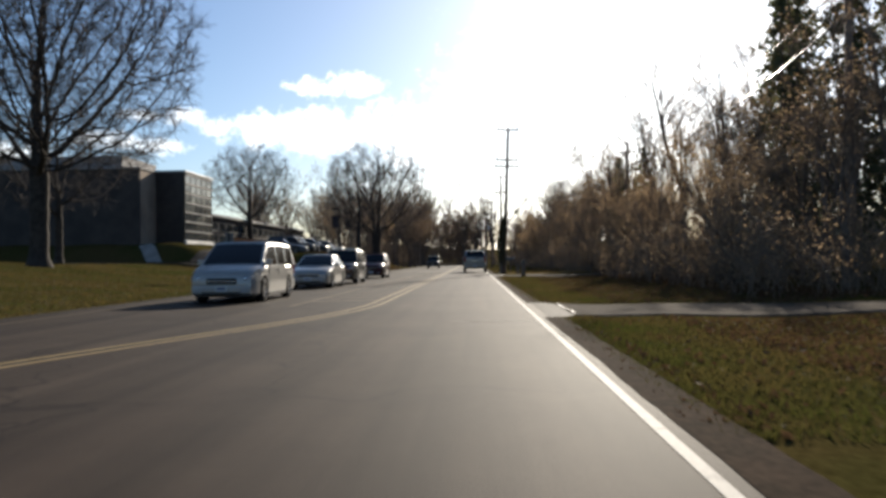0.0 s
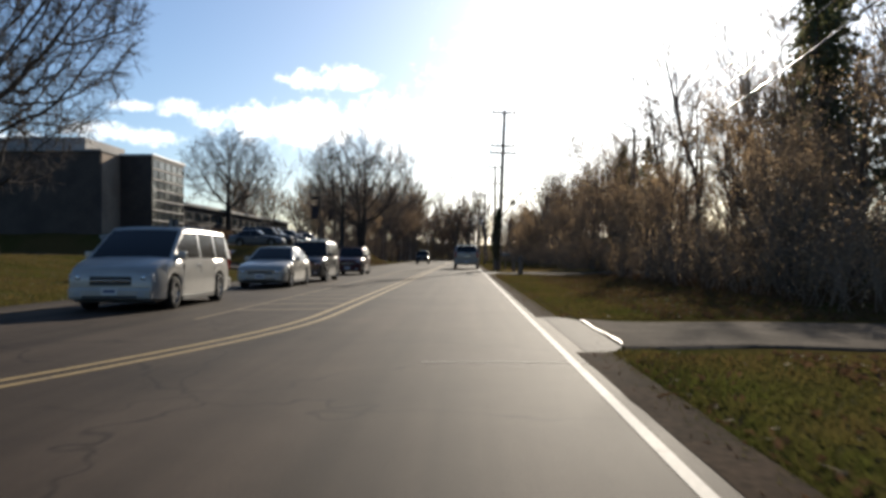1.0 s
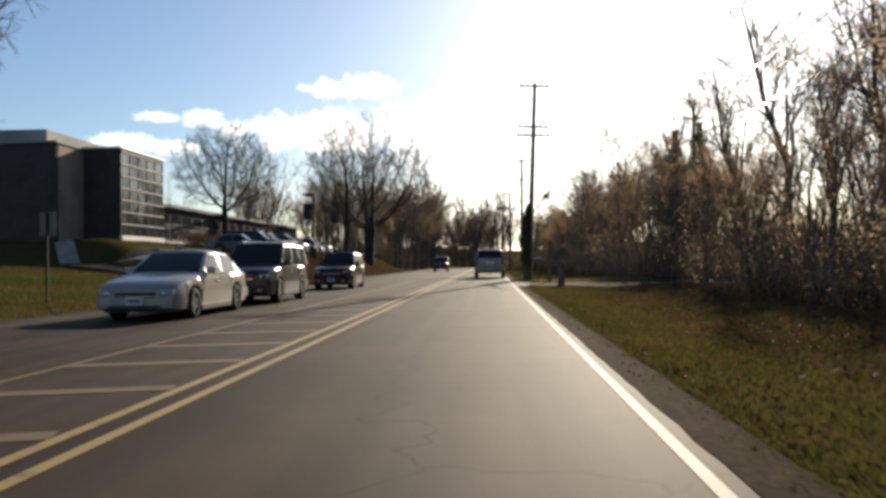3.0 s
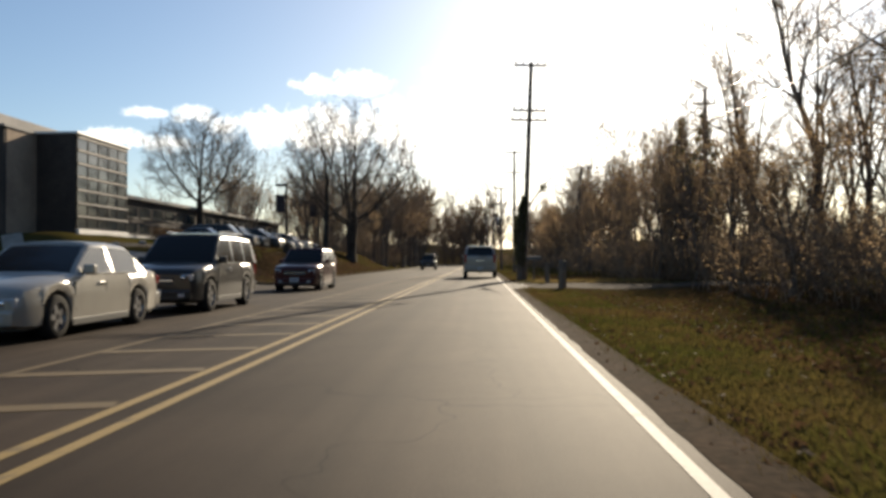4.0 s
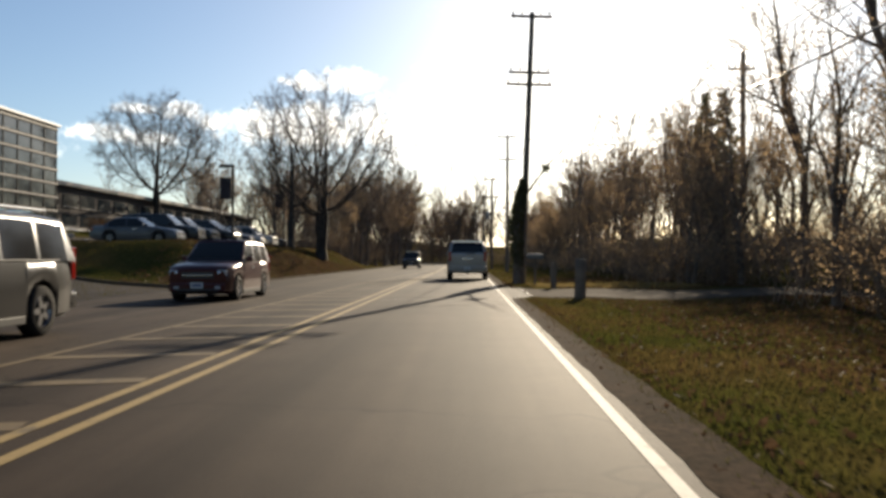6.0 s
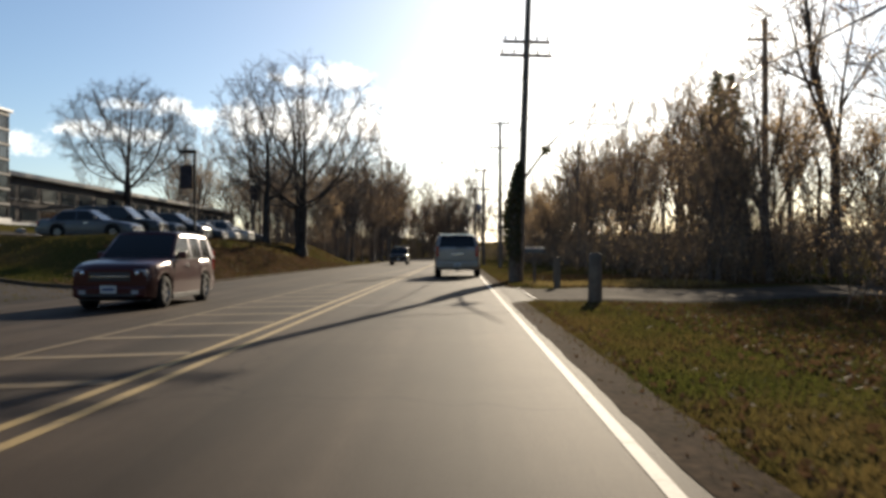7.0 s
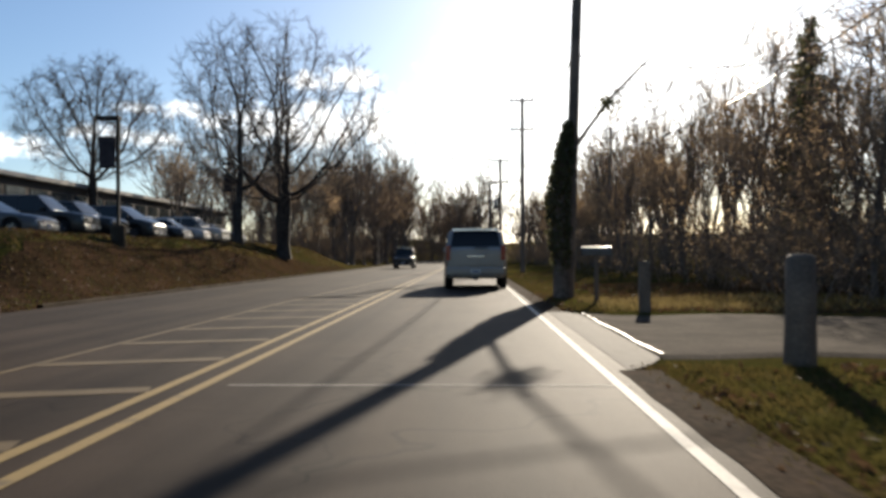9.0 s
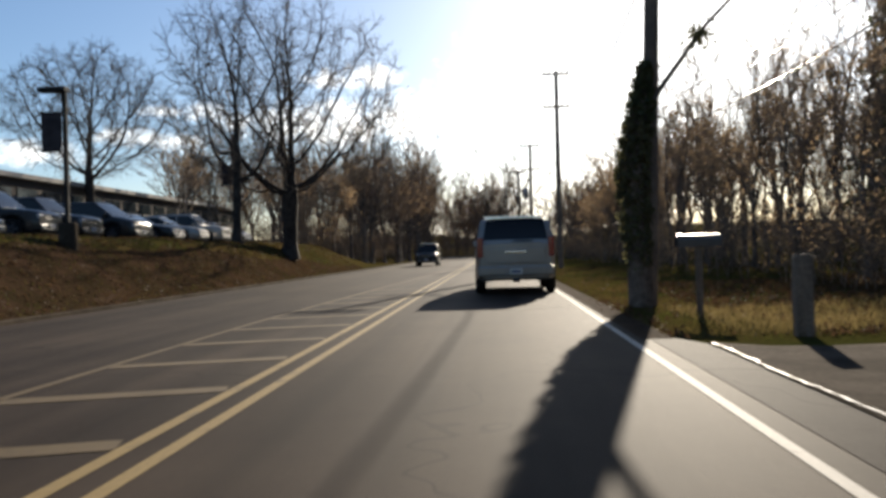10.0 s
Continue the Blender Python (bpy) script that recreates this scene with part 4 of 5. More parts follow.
# ---- lamp posts ----
def lamp_post(x, y, top, label, banner=True):
    z = float(height(x, y))
    h = top - z
    p = thing("lamp_post", label, "lamp post", pose(x, y, z), "lamp posts of the parking lot")
    part("footing", tubes("footing", [(np.array([(0, 0, s) for s in (-0.3, 0.0, 0.62, 0.66, 0.67)]), np.array((0.26, 0.26, 0.26, 0.22, 0.01)), 16)], M["apron"]), p, "round concrete footing")
    part("post", box("post", -0.055, 0.055, -0.055, 0.055, 0.6, h, M["steel_dark"], 0.012), p)
    part("luminaire", box("luminaire", -0.72, 0.08, -0.16, 0.16, h - 0.02, h + 0.12, M["steel_dark"], 0.03), p)
    if banner:
        part("banner_rod", box("banner_rod", -0.72, 0, -0.015, 0.015, h - 0.62, h - 0.58, M["steel_dark"]), p)
        part("banner_rod", box("banner_rod", -0.72, 0, -0.015, 0.015, h - 1.72, h - 1.68, M["steel_dark"]), p)
        part("banner", box("banner", -0.70, -0.10, -0.008, 0.008, h - 1.68, h - 0.62, M["banner"], 0.003), p, "dark cloth banner")
    return p


lamp_post(-11.9, 74.3, 6.0, "dark steel lamp post with a cloth banner")
lamp_post(-14.2, 96.0, 6.9, "dark steel lamp post with a cloth banner")

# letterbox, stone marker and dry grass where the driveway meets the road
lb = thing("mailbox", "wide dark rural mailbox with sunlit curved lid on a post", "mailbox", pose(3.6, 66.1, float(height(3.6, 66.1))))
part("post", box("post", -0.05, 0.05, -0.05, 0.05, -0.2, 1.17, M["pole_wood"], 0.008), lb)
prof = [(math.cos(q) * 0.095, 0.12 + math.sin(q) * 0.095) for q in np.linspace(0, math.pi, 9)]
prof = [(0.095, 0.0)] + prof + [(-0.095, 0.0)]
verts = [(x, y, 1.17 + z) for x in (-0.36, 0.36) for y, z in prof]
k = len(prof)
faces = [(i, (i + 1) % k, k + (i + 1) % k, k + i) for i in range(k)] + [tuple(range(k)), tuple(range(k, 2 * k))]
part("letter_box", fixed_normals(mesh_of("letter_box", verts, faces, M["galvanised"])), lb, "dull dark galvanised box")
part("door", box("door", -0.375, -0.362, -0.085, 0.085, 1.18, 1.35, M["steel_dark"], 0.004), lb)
rng = np.random.default_rng(121)


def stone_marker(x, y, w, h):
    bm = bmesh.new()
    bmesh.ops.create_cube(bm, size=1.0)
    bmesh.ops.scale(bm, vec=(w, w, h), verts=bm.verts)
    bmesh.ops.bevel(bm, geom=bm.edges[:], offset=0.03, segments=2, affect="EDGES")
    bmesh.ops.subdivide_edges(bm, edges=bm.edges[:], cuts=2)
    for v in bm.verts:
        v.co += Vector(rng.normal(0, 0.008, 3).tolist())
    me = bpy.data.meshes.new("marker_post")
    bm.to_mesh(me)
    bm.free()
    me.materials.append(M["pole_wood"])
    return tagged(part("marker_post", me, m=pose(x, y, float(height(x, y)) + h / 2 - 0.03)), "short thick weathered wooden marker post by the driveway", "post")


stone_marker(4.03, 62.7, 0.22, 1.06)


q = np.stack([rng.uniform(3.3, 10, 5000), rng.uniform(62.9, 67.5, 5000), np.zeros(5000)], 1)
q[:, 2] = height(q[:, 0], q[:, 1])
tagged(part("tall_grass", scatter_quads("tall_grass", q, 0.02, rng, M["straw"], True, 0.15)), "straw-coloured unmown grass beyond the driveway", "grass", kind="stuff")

# sign post on the lawn
sp = thing("sign_post", "thin steel post with a small sign seen edge-on", "sign", pose(-11.5, 39.1, float(height(-11.5, 39.1))))
part("post", box("post", -0.03, 0.03, -0.025, 0.025, -0.2, 2.5, M["steel_dark"], 0.006), sp)
part("sign_panel", box("sign_panel", -0.22, 0.22, 0.03, 0.04, 1.85, 2.5, M["spandrel"], 0.003), sp, "weathered grey sign panel")

# boulders on the lawn by the building
def boulder(x, y, s, seed):
    rng = np.random.default_rng(seed)
    bm = bmesh.new()
    bmesh.ops.create_icosphere(bm, subdivisions=2, radius=s)
    for v in bm.verts:
        v.co *= 1 + rng.normal(0, 0.10)
        v.co.z *= 0.75
    me = bpy.data.meshes.new("boulder")
    bm.to_mesh(me)
    bm.free()
    me.materials.append(M["concrete"])
    ob = part("boulder", me, m=pose(x, y, float(height(x, y)) + s * 0.4))
    return tagged(ob, "small rough landscape boulder on the lawn", "boulder", "boulders on the lawn")


for k, (x, y) in enumerate(((-24.5, 77), (-22.4, 79.5), (-25.2, 83.0))):
    boulder(x, y, 0.3, 100 + k)


def hedge(x, y0, y1, h, seed):
    """A clipped winter hedge: stems and dense small leaves."""
    rng = np.random.default_rng(seed)
    n_ = int((y1 - y0) * 9)
    z = float(height(x, (y0 + y1) / 2))
    ob = thing("hedge", "clipped reddish brown winter hedge by the building", "hedge", pose(x, (y0 + y1) / 2, z))
    half = (y1 - y0) / 2
    stems = [(np.array([(0, y, -0.1), (rng.normal(0, 0.1), y + rng.normal(0, 0.1), h * 0.5), (rng.normal(0, 0.3), y + rng.normal(0, 0.2), h * rng.uniform(0.85, 1.05))]), np.array((0.02, 0.014, 0.006)), 3) for y in rng.uniform(-half, half, n_)]
    part("stem_mass", tubes("stem_mass", stems, M["twig"]), ob)
    q = np.stack([rng.uniform(-0.5, 0.5, n_ * 40), rng.uniform(-half, half, n_ * 40), h * rng.uniform(0.1, 1.0, n_ * 40)], 1)
    part("foliage", scatter_quads("foliage", q, 0.06, rng, M["litter"]), ob)
    return ob


hedge(-26.6, 88.5, 98.0, 1.1, 111)


# ---- office building ----
def office():
    b = thing("office_building", "brick office block with banded glass front and low wing", "building", pose(0, 0, 0))
    zt, zb = 10.3, 2.6
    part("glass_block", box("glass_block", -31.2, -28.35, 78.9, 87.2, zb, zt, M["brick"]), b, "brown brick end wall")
    part("roof", box("roof", -31.4, -28.1, 78.7, 87.4, zt, zt + 0.16, M["white_trim"], 0.02), b, "thin pale roof edge")
    part("plinth", box("plinth", -28.36, -28.12, 79.0, 87.2, zb, 3.45, M["white_trim"], 0.02), b, "white plinth")
    for k in range(7):
        z0 = 3.55 + k * 0.955
        for j in range(5):
            y0 = 79.05 + j * 1.62
            w = part("window", box("window", -28.34, -28.29, y0, y0 + 1.56, z0, z0 + 0.70, M["glass"]), b)
            if j == 0:
                part("spandrel", box("spandrel", -28.36, -28.20, 79.0, 87.2, z0 + 0.76, z0 + 0.88, M["spandrel"], 0.01), b, "pale horizontal spandrel band")
    for j in range(6):
        y0 = 79.0 + j * 1.62
        part("mullion", box("mullion", -28.36, -28.24, y0 - 0.03, y0 + 0.03, 3.5, zt - 0.05, M["steel_dark"]), b)
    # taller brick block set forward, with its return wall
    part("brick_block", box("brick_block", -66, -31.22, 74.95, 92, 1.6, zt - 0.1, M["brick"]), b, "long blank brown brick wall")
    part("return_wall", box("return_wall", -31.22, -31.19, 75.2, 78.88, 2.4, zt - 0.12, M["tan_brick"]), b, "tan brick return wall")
    part("roof", box("roof", -66.2, -31.1, 74.75, 92.2, zt - 0.1, zt + 0.08, M["roofing"], 0.02), b)
    part("penthouse", box("penthouse", -60, -36, 82, 91, zt + 0.08, zt + 2.2, M["roofing"], 0.05), b, "set-back grey penthouse")
    # low wing
    part("wing", box("wing", -46, -32.0, 87.2, 152, 2.4, 6.9, M["brick"]), b, "low brown brick wing")
    part("roof", box("roof", -46.3, -31.6, 87.0, 152.4, 6.9, 7.25, M["roofing"], 0.03), b, "flat roof with a pale edge")
    for k in range(2):
        z0 = 3.7 + k * 1.6
        for j in range(20):
            y0 = 89 + j * 3.1
            w = part("window", box("window", -32.03, -31.96, y0, y0 + 2.4, z0, z0 + 0.95, M["glass"]), b)
            part("sill", box("sill", -32.02, -31.9, y0 - 0.05, y0 + 2.45, z0 - 0.1, z0 - 0.02, M["spandrel"]), w)
    part("ledge", box("ledge", -32.02, -31.7, 88, 118, 3.3, 3.5, M["white_trim"], 0.02), b, "white ledge")
    part("roof_unit", box("roof_unit", -40, -37, 108, 112, 7.25, 8.2, M["roofing"], 0.04), b, "rooftop ventilation unit")
    return b


office()


# ---- vehicles ----
def wheel(parent, x, y, r, w):
    s = 1 if x > 0 else -1
    hub = thing_part("wheel", parent, pose(x, y, r))
    prof = ((-w / 2, r * 0.66), (-w / 2, r * 0.92), (-w / 2 + 0.03, r), (w / 2 - 0.03, r), (w / 2, r * 0.92), (w / 2, r * 0.66))
    ang = np.arange(24) * 2 * np.pi / 24
    verts = [(px, pr * math.cos(a), pr * math.sin(a)) for px, pr in prof for a in ang]
    faces = [(i * 24 + k, i * 24 + (k + 1) % 24, (i + 1) * 24 + (k + 1) % 24, (i + 1) * 24 + k) for i in range(5) for k in range(24)]
    part("tyre", mesh_of("tyre", verts, faces, M["tyre"], True), hub)
    verts, faces = [], []
    xo = s * (w / 2 - 0.02)
    # rim: dish ring and five spokes
    ring = [(xo, r * 0.66), (xo + s * 0.015, r * 0.62), (xo - s * 0.04, r * 0.56)]
    for px, pr in ring:
        verts += [(px, pr * math.cos(a), pr * math.sin(a)) for a in ang]
    for i in range(2):
        faces += [(i * 24 + k, i * 24 + (k + 1) % 24, (i + 1) * 24 + (k + 1) % 24, (i + 1) * 24 + k) for k in range(24)]
    for q in range(5):
        a = q * 2 * np.pi / 5
        base = len(verts)
        for rr, hw in ((0.04, 0.05), (r * 0.6, 0.035)):
            for sg in (-1, 1):
                verts.append((xo, rr * math.cos(a) - sg * hw * math.sin(a), rr * math.sin(a) + sg * hw * math.cos(a)))
        faces.append((base, base + 1, base + 3, base + 2))
    part("rim", mesh_of("rim", verts, faces, M["rim"]), hub)
    back = [(s * (w / 2 - 0.09), r * 0.64 * math.cos(a), r * 0.64 * math.sin(a)) for a in ang]
    part("brake_disc", mesh_of("brake_disc", back, [tuple(range(24))], M["black_trim"]), hub)
    return hub


def thing_part(name, parent, m):
    ob = new(name)
    ob.empty_display_size = 0.1
    ob.parent = parent
    ob.matrix_basis = m
    return ob


SHAPES = {
    # length, width, height, wheel radius, wheelbase, clearance, belt, hood front, hood back, deck; glass: cowl y, roof front y, roof back y, tail y
    "sedan": (4.75, 1.80, 1.45, 0.32, 2.75, 0.19, 0.93, 0.70, 0.92, 0.98, 0.95, 0.15, -1.15, -1.75),
    "suv": (4.70, 1.86, 1.76, 0.36, 2.70, 0.24, 1.08, 0.92, 1.08, 1.08, 1.10, 0.40, -2.05, -2.30),
    "minivan": (5.05, 1.95, 1.75, 0.34, 3.00, 0.19, 1.05, 0.82, 1.05, 1.05, 1.65, 0.70, -2.20, -2.47),
    "big_suv": (5.30, 2.16, 2.00, 0.41, 3.05, 0.38, 1.27, 1.10, 1.24, 1.25, 1.25, 0.55, -2.30, -2.58),
    "hatch": (4.29, 1.74, 1.62, 0.33, 2.60, 0.20, 1.02, 0.88, 1.02, 1.02, 0.85, 0.20, -1.75, -2.06),
    "jeep": (4.20, 1.86, 1.82, 0.39, 2.60, 0.30, 1.12, 1.02, 1.10, 1.12, 0.75, 0.50, -1.95, -2.05),
}


def car(kind, name, label, paint, m, group="", rack=False):
    L, W, H, r, base, clear, belt, hf, hb, deck, yc, yf, yr, yt = SHAPES[kind]
    c = thing(name, label, "car", m, group)
    half = L / 2
    wy = (base / 2 + 0.08, -base / 2 + 0.08)
    arch = r + 0.07
    ys_ = [-half, -half + 0.06, -half + 0.18, -half + 0.5, half - 0.5, half - 0.2, half - 0.08, half, yc, yt, 0.0, 0.5, -0.5]
    for w in wy:
        ys_ += [w + arch * k for k in (-1.0, -0.995, -0.92, -0.75, -0.5, 0.0, 0.5, 0.75, 0.92, 0.995, 1.0)]
    ys_ = sorted(set(round(v, 4) for v in ys_ if -half <= v <= half))
    verts, faces = [], []
    for y in ys_:
        s = abs(y) / half
        hw = W / 2 * (1 - 0.13 * s ** 8 - 0.02 * s ** 2)
        if y > yc:
            u = (y - yc) / (half - yc)
            zt = hb + (hf - hb) * u ** 1.6
            zt -= 0.10 * max(0, (u - 0.86) / 0.14) ** 2
        elif y < yt and kind == "sedan":
            u = (yt - y) / (half + yt)
            zt = deck - 0.03 * u - 0.10 * max(0, (u - 0.85) / 0.15) ** 2
        else:
            zt = belt + 0.02
        zb = clear + 0.05 * max(0, (s - 0.9) / 0.1)
        for w in wy:
            q = abs(y - w)
            if q < arch - 1e-6:
                zb = max(zb, r + math.sqrt(arch * arch - q * q))
        zb = min(zb, zt - 0.14)
        hgt = zt - zb
        right = [(hw - 0.10, zb), (hw - 0.02, zb + 0.06 * min(1, hgt)), (hw, zb + 0.40 * hgt), (hw - 0.012, zb + 0.68 * hgt), (hw - 0.045, zt - 0.045), (hw - 0.11, zt - 0.005), (hw * 0.45, zt + 0.025)]
        sec = [(x, z) for x, z in right] + [(-x, z) for x, z in reversed(right)]
        verts += [(x, y, z) for x, z in sec]
    k = 14
    for i in range(len(ys_) - 1):
        for j in range(k):
            a, b2 = i * k + j, i * k + (j + 1) % k
            faces.append((a, b2, b2 + k, a + k))
    faces.append(tuple(range(k)))
    faces.append(tuple((len(ys_) - 1) * k + j for j in range(k)))
    body = part("body", fixed_normals(mesh_of("body", verts, faces, paint, True)), c)
    body.modifiers.new("edges", "EDGE_SPLIT").split_angle = radians(38)
    part("underbody", box("underbody", -W / 2 + 0.16, W / 2 - 0.16, -half + 0.2, half - 0.2, clear - 0.02, clear + 0.45, M["black_trim"]), c)
    # cabin: lofted along the car, a curved roofline with glass between the pillars
    hw0, hw1 = W / 2 - 0.065, W / 2 - (0.26 if kind == "sedan" else 0.20)
    zb = belt - 0.02
    front = [(yc + (yf - yc) * u, zb + (H - 0.045 - zb) * (u ** 0.92)) for u in (0, 0.2, 0.4, 0.6, 0.8, 0.93)]
    pillars = [yf + (yr - yf) * u for u in ((0.42,) if kind == "sedan" else (0.30, 0.68))]
    tops = sorted([yf, yf + (yr - yf) * 0.12, yf + (yr - yf) * 0.55, yf + (yr - yf) * 0.88, yr] + [p + q for p in pillars for q in (-0.035, 0.035)], reverse=True)
    roof = [(y, H - 0.035 * ((y - (yf * 0.6 + yr * 0.4)) / (yf - yr) * 1.8) ** 2) for y in tops]
    zr = roof[-1][1]
    tail = [(yr + (yt - yr) * u, zb + (zr - zb) * (1 - u ** (1.25 if kind == "sedan" else 1.6))) for u in (0.15, 0.4, 0.65, 0.85, 1.0)]
    line_ = front + roof + tail
    nf, nr = len(front), len(roof)
    secs = []
    for i, (y, z) in enumerate(line_):
        u = max(0.0, (z - zb) / (H - zb))
        top = hw0 + (hw1 - hw0) * u
        mid = hw0 + (top - hw0) * 0.84
        pil = 0.07 if i < nf else (0.15 if i >= nf + nr - 1 else 0.09)
        secs.append([(hw0, y, zb), (mid, y, zb + (z - zb) * 0.84), (top - 0.012, y, z - 0.035 * u), (top - pil, y, z - 0.004), (top * 0.5, y, z + 0.014 * u), (0, y, z + 0.02 * u)])
    groups = {}
    for i in range(len(secs) - 1):
        y_mid = (line_[i][0] + line_[i + 1][0]) / 2
        for s in (-1, 1):
            for j in range(5):
                key = ("cabin", 0)
                if j >= 3 and i < nf - 1:
                    key = ("windshield", 0)
                elif j >= 3 and nf + nr - 1 <= i < nf + nr + 3:
                    key = ("rear_window", 0)
                elif j == 0 and i >= 2 and i < nf + nr + (1 if kind == "sedan" else 0):
                    bay = sum(1 for p in pillars if y_mid < p)
                    if all(abs(y_mid - p) > 0.03 for p in pillars) and not (i >= nf + nr - 1 and kind != "sedan"):
                        key = ("side_window", s * (bay + 1))
                quad = [secs[i][j], secs[i][j + 1], secs[i + 1][j + 1], secs[i + 1][j]]
                groups.setdefault(key, []).append([(s * x, y, z) for x, y, z in (quad if s > 0 else quad[::-1])])
    for (pname, _), quads in groups.items():
        verts = [v for q in quads for v in q]
        faces = [tuple(range(4 * k, 4 * k + 4)) for k in range(len(quads))]
        me = mesh_of(pname, verts, faces, paint if pname == "cabin" else M["car_glass"], True)
        bm = bmesh.new()
        bm.from_mesh(me)
        bmesh.ops.remove_doubles(bm, verts=bm.verts, dist=0.0005)
        bmesh.ops.recalc_face_normals(bm, faces=bm.faces)
        bm.to_mesh(me)
        bm.free()
        part(pname, me, c)
    for s in (-1, 1):
        part("mirror", box("mirror", s * (W / 2 + 0.02) - 0.09, s * (W / 2 + 0.02) + 0.09, yc - 0.42, yc - 0.30, belt + 0.0, belt + 0.15, paint, 0.03), c)
        # lamps
        zh = hf - 0.22
        part("headlight", box("headlight", s * (W / 2 - 0.32) - 0.19, s * (W / 2 - 0.32) + 0.19, half - 0.13, half - 0.005, zh, zh + 0.15, M["lamp_clear"], 0.03), c, "clear headlight")
        if kind == "sedan":
            part("taillight", box("taillight", s * (W / 2 - 0.30) - 0.20, s * (W / 2 - 0.30) + 0.20, -half - 0.012, -half + 0.1, deck - 0.28, deck - 0.12, M["lamp_red"], 0.02), c, "red taillight")
        else:
            part("taillight", box("taillight", s * (W / 2 - 0.17) - 0.075, s * (W / 2 - 0.17) + 0.075, -half - 0.016, -half + 0.12, belt - 0.30, belt + 0.20, M["lamp_red"], 0.02), c, "tall red taillight")
        part("door_seam", box("door_seam", s * (W / 2 - 0.02) - 0.012, s * (W / 2 - 0.02) + 0.012, -0.03, -0.018, clear + 0.2, belt - 0.12, M["black_trim"]), c)
        part("door_handle", box("door_handle", s * (W / 2 - 0.012) - 0.02, s * (W / 2 - 0.012) + 0.02, -0.02 + 0.06, 0.22, belt - 0.17, belt - 0.13, M["chrome"], 0.008), c)
        part("rocker_panel", box("rocker_panel", s * (W / 2 - 0.05) - 0.035, s * (W / 2 - 0.05) + 0.035, wy[1] + arch + 0.02, wy[0] - arch - 0.02, clear - 0.03, clear + 0.08, M["black_trim"], 0.01), c)
        part("door_seam", box("door_seam", s * (W / 2 - 0.02) - 0.012, s * (W / 2 - 0.02) + 0.012, wy[0] - arch - 0.10, wy[0] - arch - 0.088, clear + 0.2, belt - 0.12, M["black_trim"]), c)
        part("belt_trim", box("belt_trim", s * (W / 2 - 0.062) - 0.012, s * (W / 2 - 0.062) + 0.012, yr + 0.25, yc - 0.45, belt - 0.012, belt + 0.012, M["black_trim"], 0.004), c)
        part("fog_lamp", box("fog_lamp", s * (W / 2 - 0.34) - 0.07, s * (W / 2 - 0.34) + 0.07, half + 0.035, half + 0.056, clear + 0.12, clear + 0.20, M["lamp_clear"], 0.008), c)
        part("headlight_bulb", tubes("headlight_bulb", [(np.array([(s * (W / 2 - 0.32), half - 0.01, zh + 0.075), (s * (W / 2 - 0.32), half + 0.004, zh + 0.075), (s * (W / 2 - 0.32), half + 0.005, zh + 0.075)]), np.array((0.05, 0.05, 0.005)), 12)], M["chrome"]), c)
        if rack:
            part("roof_rail", box("roof_rail", s * (hw1 - 0.10) - 0.02, s * (hw1 - 0.10) + 0.02, yr + 0.25, yf - 0.35, H + 0.03, H + 0.07, M["chrome"], 0.01), c)
    if rack:
        for y in (yr + 0.55, (yr + yf) / 2, yf - 0.5):
            part("roof_bar", box("roof_bar", -hw1 + 0.10, hw1 - 0.10, y - 0.025, y + 0.025, H + 0.0, H + 0.05, M["chrome"], 0.01), c)
    part("grille", box("grille", -0.42, 0.42, half - 0.06, half + 0.012, hf - 0.30, hf - 0.12, M["black_trim"], 0.015), c)
    part("grille_bar", box("grille_bar", -0.40, 0.40, half + 0.008, half + 0.022, hf - 0.222, hf - 0.198, M["chrome"], 0.005), c)
    part("lower_intake", box("lower_intake", -0.55, 0.55, half + 0.03, half + 0.054, clear + 0.07, clear + 0.13, M["black_trim"], 0.008), c)
    part("front_bumper", box("front_bumper", -W / 2 + 0.14, W / 2 - 0.14, half - 0.14, half + 0.05, clear + 0.05, clear + 0.28, paint, 0.05), c)
    part("rear_bumper", box("rear_bumper", -W / 2 + 0.10, W / 2 - 0.10, -half - 0.09, -half + 0.14, clear + 0.10, clear + 0.36, paint, 0.05), c)
    for yy in (half + 0.052, -half - 0.106):
        plate = part("license_plate", box("license_plate", -0.16, 0.16, yy - 0.012, yy + 0.012, clear + 0.14, clear + 0.29, M["plate"], 0.004), c)
        ys2 = yy + (0.014 if yy > 0 else -0.014)
        part("plate_mark", box("plate_mark", -0.12, 0.12, ys2 - 0.003, ys2 + 0.003, clear + 0.19, clear + 0.245, M["plate_bar"]), plate)
    if kind == "big_suv":
        part("liftgate_panel", box("liftgate_panel", -W / 2 + 0.30, W / 2 - 0.30, -half - 0.022, -half + 0.05, clear + 0.42, belt - 0.06, paint, 0.02), c)
        part("gate_handle", box("gate_handle", -0.28, 0.28, -half - 0.045, -half - 0.01, belt - 0.20, belt - 0.14, M["chrome"], 0.012), c)
        part("hitch", box("hitch", -0.09, 0.09, -half - 0.12, -half + 0.3, clear - 0.06, clear + 0.05, M["black_trim"], 0.01), c, "black tow hitch")
        part("exhaust", tubes("exhaust", [(np.array([(0.55, -half - 0.03, clear), (0.55, -half + 0.5, clear)]), np.array((0.035, 0.035)), 10)], M["chrome"]), c)
        part("wiper", box("wiper", -0.05, 0.42, -half - 0.012, -half + 0.01, belt + 0.10, belt + 0.13, M["black_trim"]), c)
    for x in (W / 2 - 0.13, -W / 2 + 0.13):
        for y in wy:
            wheel(c, x, y, r, 0.24)
    return c


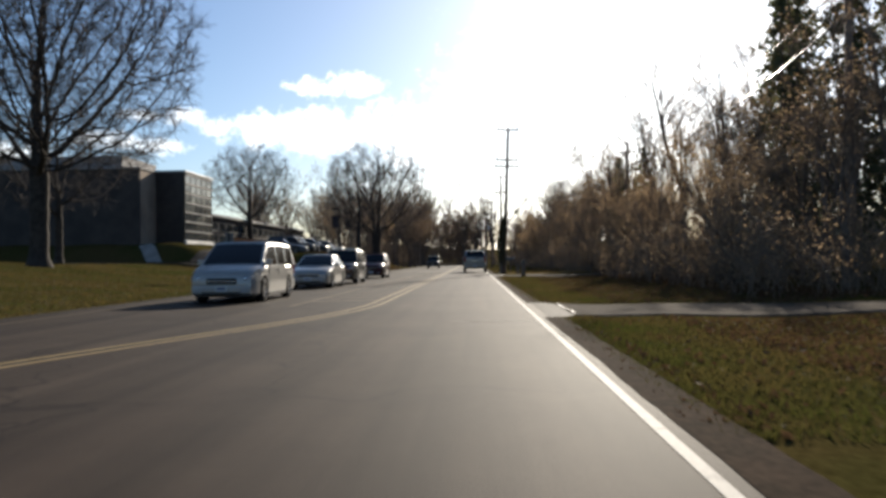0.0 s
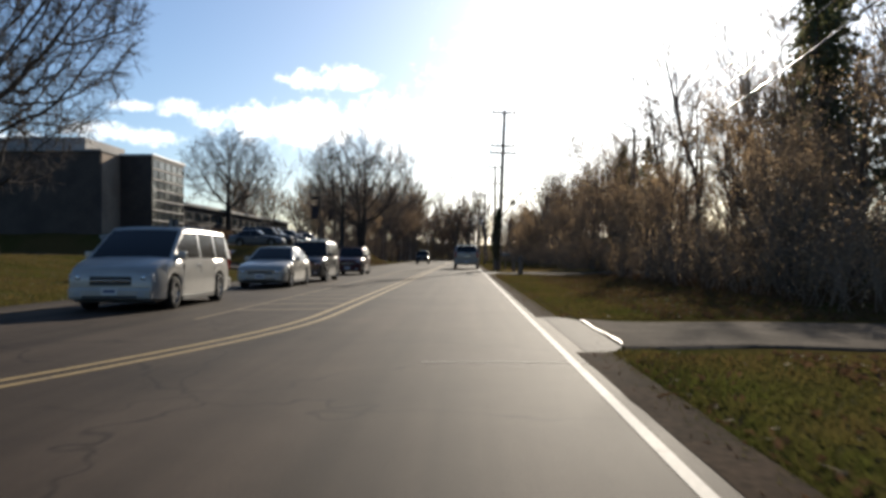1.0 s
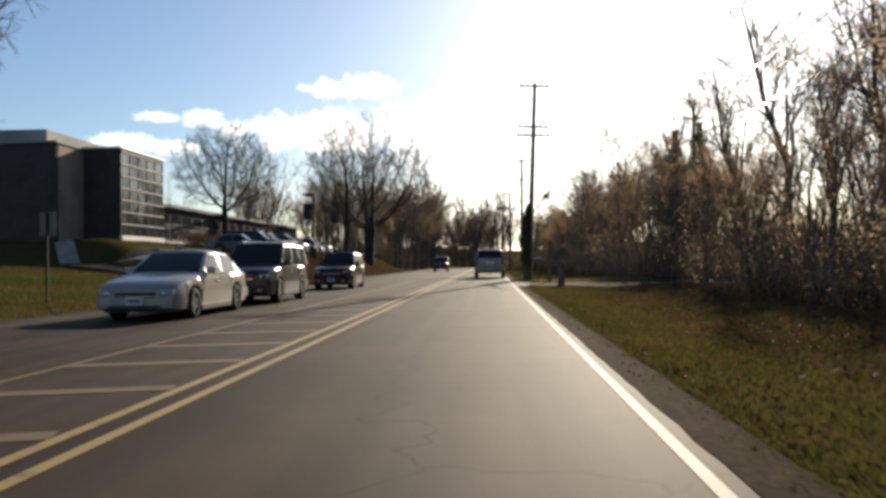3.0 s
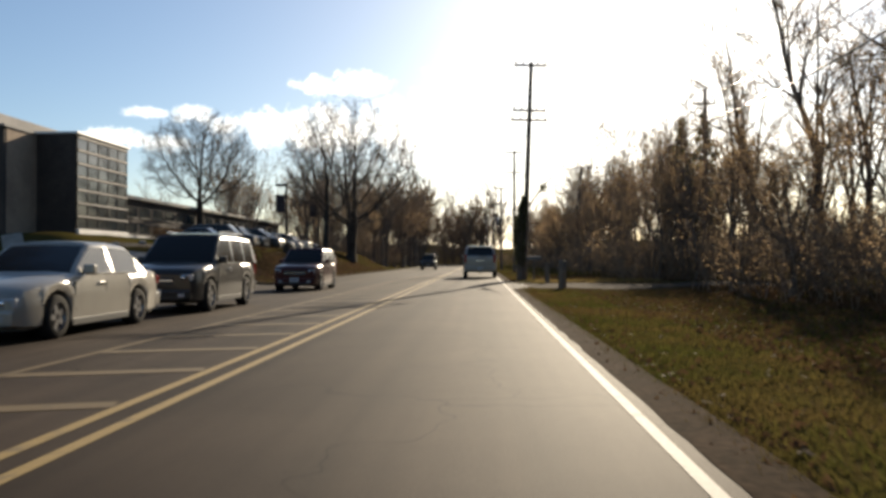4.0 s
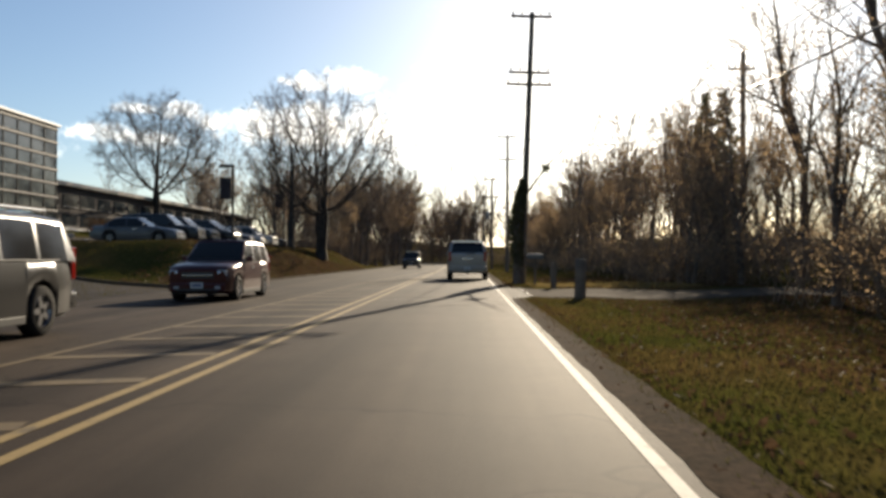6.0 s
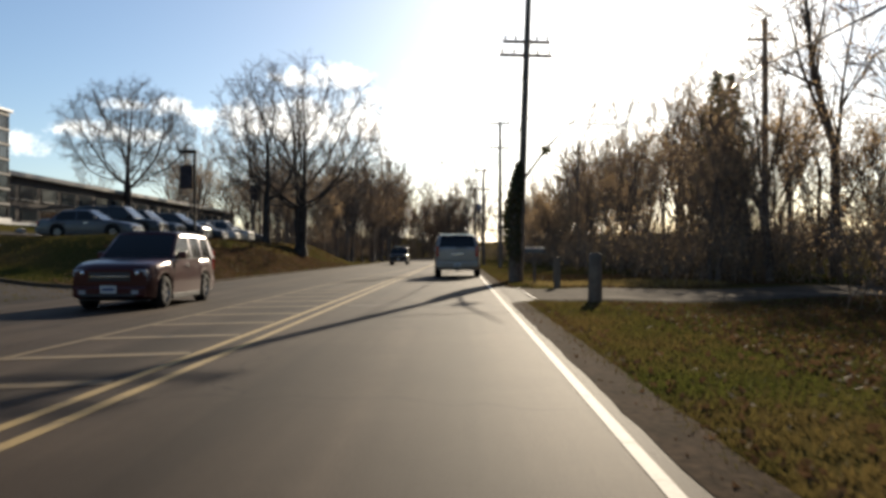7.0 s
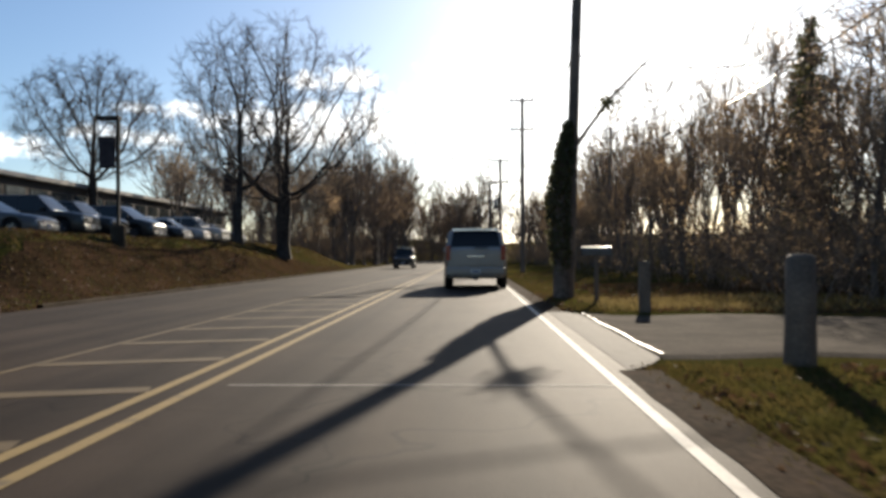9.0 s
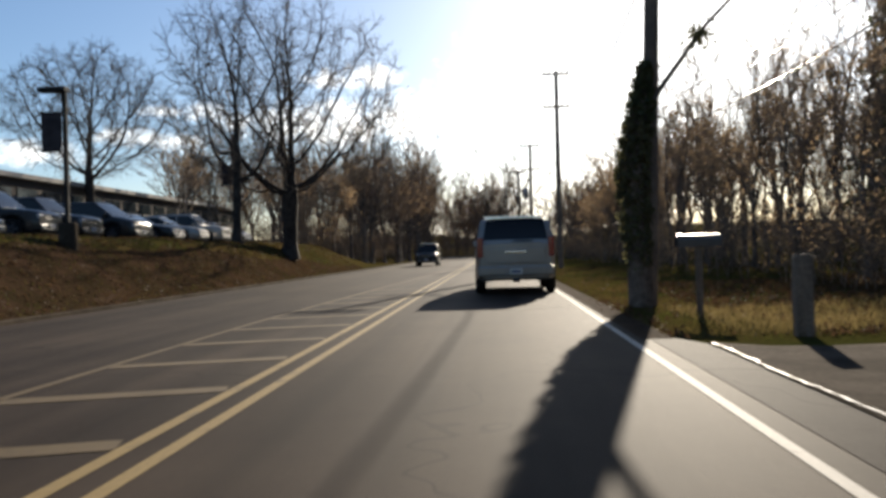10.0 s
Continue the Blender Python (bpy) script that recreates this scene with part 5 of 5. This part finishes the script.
P = {
    "silver": car_paint("silver_paint", (0.285, 0.268, 0.245), 0.4),
    "steel": car_paint("steel_paint", (0.085, 0.088, 0.095), 0.3),
    "pearl": car_paint("white_paint", (0.38, 0.365, 0.335), 0.35),
    "slate": car_paint("slate_paint", (0.022, 0.021, 0.021), 0.1),
    "champagne": car_paint("champagne_paint", (0.34, 0.32, 0.28), 0.3),
    "maroon": car_paint("maroon_paint", (0.050, 0.006, 0.008), 0.3),
    "black": car_paint("black_paint", (0.014, 0.013, 0.013), 0.1),
    "blue": car_paint("blue_paint", (0.014, 0.016, 0.022), 0.1),
}
ROADCARS = "cars on the road"
car("big_suv", "suv", "big silver SUV with roof rack and dark rear window", P["silver"], pose(0.70, 75.6, 0), ROADCARS, True)
car("minivan", "minivan", "silver-white minivan with dark windows facing up the road", P["pearl"], pose(-6.35, 24.3, 0, 0, 0, 180), ROADCARS)
car("suv", "suv", "dark slate SUV facing up the road", P["slate"], pose(-6.2, 41.7, 0, 0, 0, 180), ROADCARS, True)
car("sedan", "sedan", "pale champagne sedan facing up the road", P["champagne"], pose(-6.35, 35.6, 0, 0, 0, 180), ROADCARS)
car("hatch", "hatchback", "dark maroon tall hatchback facing up the road", P["maroon"], pose(-6.15, 54.1, 0, 0, 0, 180), ROADCARS)
car("jeep", "off_road_car", "boxy dark off-road car far along the road", P["black"], pose(-5.4, 119.0, 0, 0, 0, 180), ROADCARS, True)
LOT = "cars parked in the lot"
for k, (y, kind, paint, words) in enumerate(((76.0, "sedan", "steel", "steel grey sedan"), (79.2, "suv", "slate", "dark slate SUV"), (82.6, "suv", "black", "black SUV"), (86.6, "minivan", "slate", "dark slate minivan"),
                                             (90.5, "sedan", "black", "black sedan"), (94.4, "sedan", "silver", "silver sedan"), (98.0, "suv", "champagne", "champagne SUV"), (101.5, "sedan", "blue", "dark blue sedan"))):
    x = -17.7 + 0.12 * math.sin(k * 2.1)
    car(kind, "parked_car", words + " parked nose out on the lot above the bank", P[paint], pose(x, y, float(height(x, y)) + 0.05, 0, 0, -90 + 3 * math.sin(k * 1.7)), LOT)
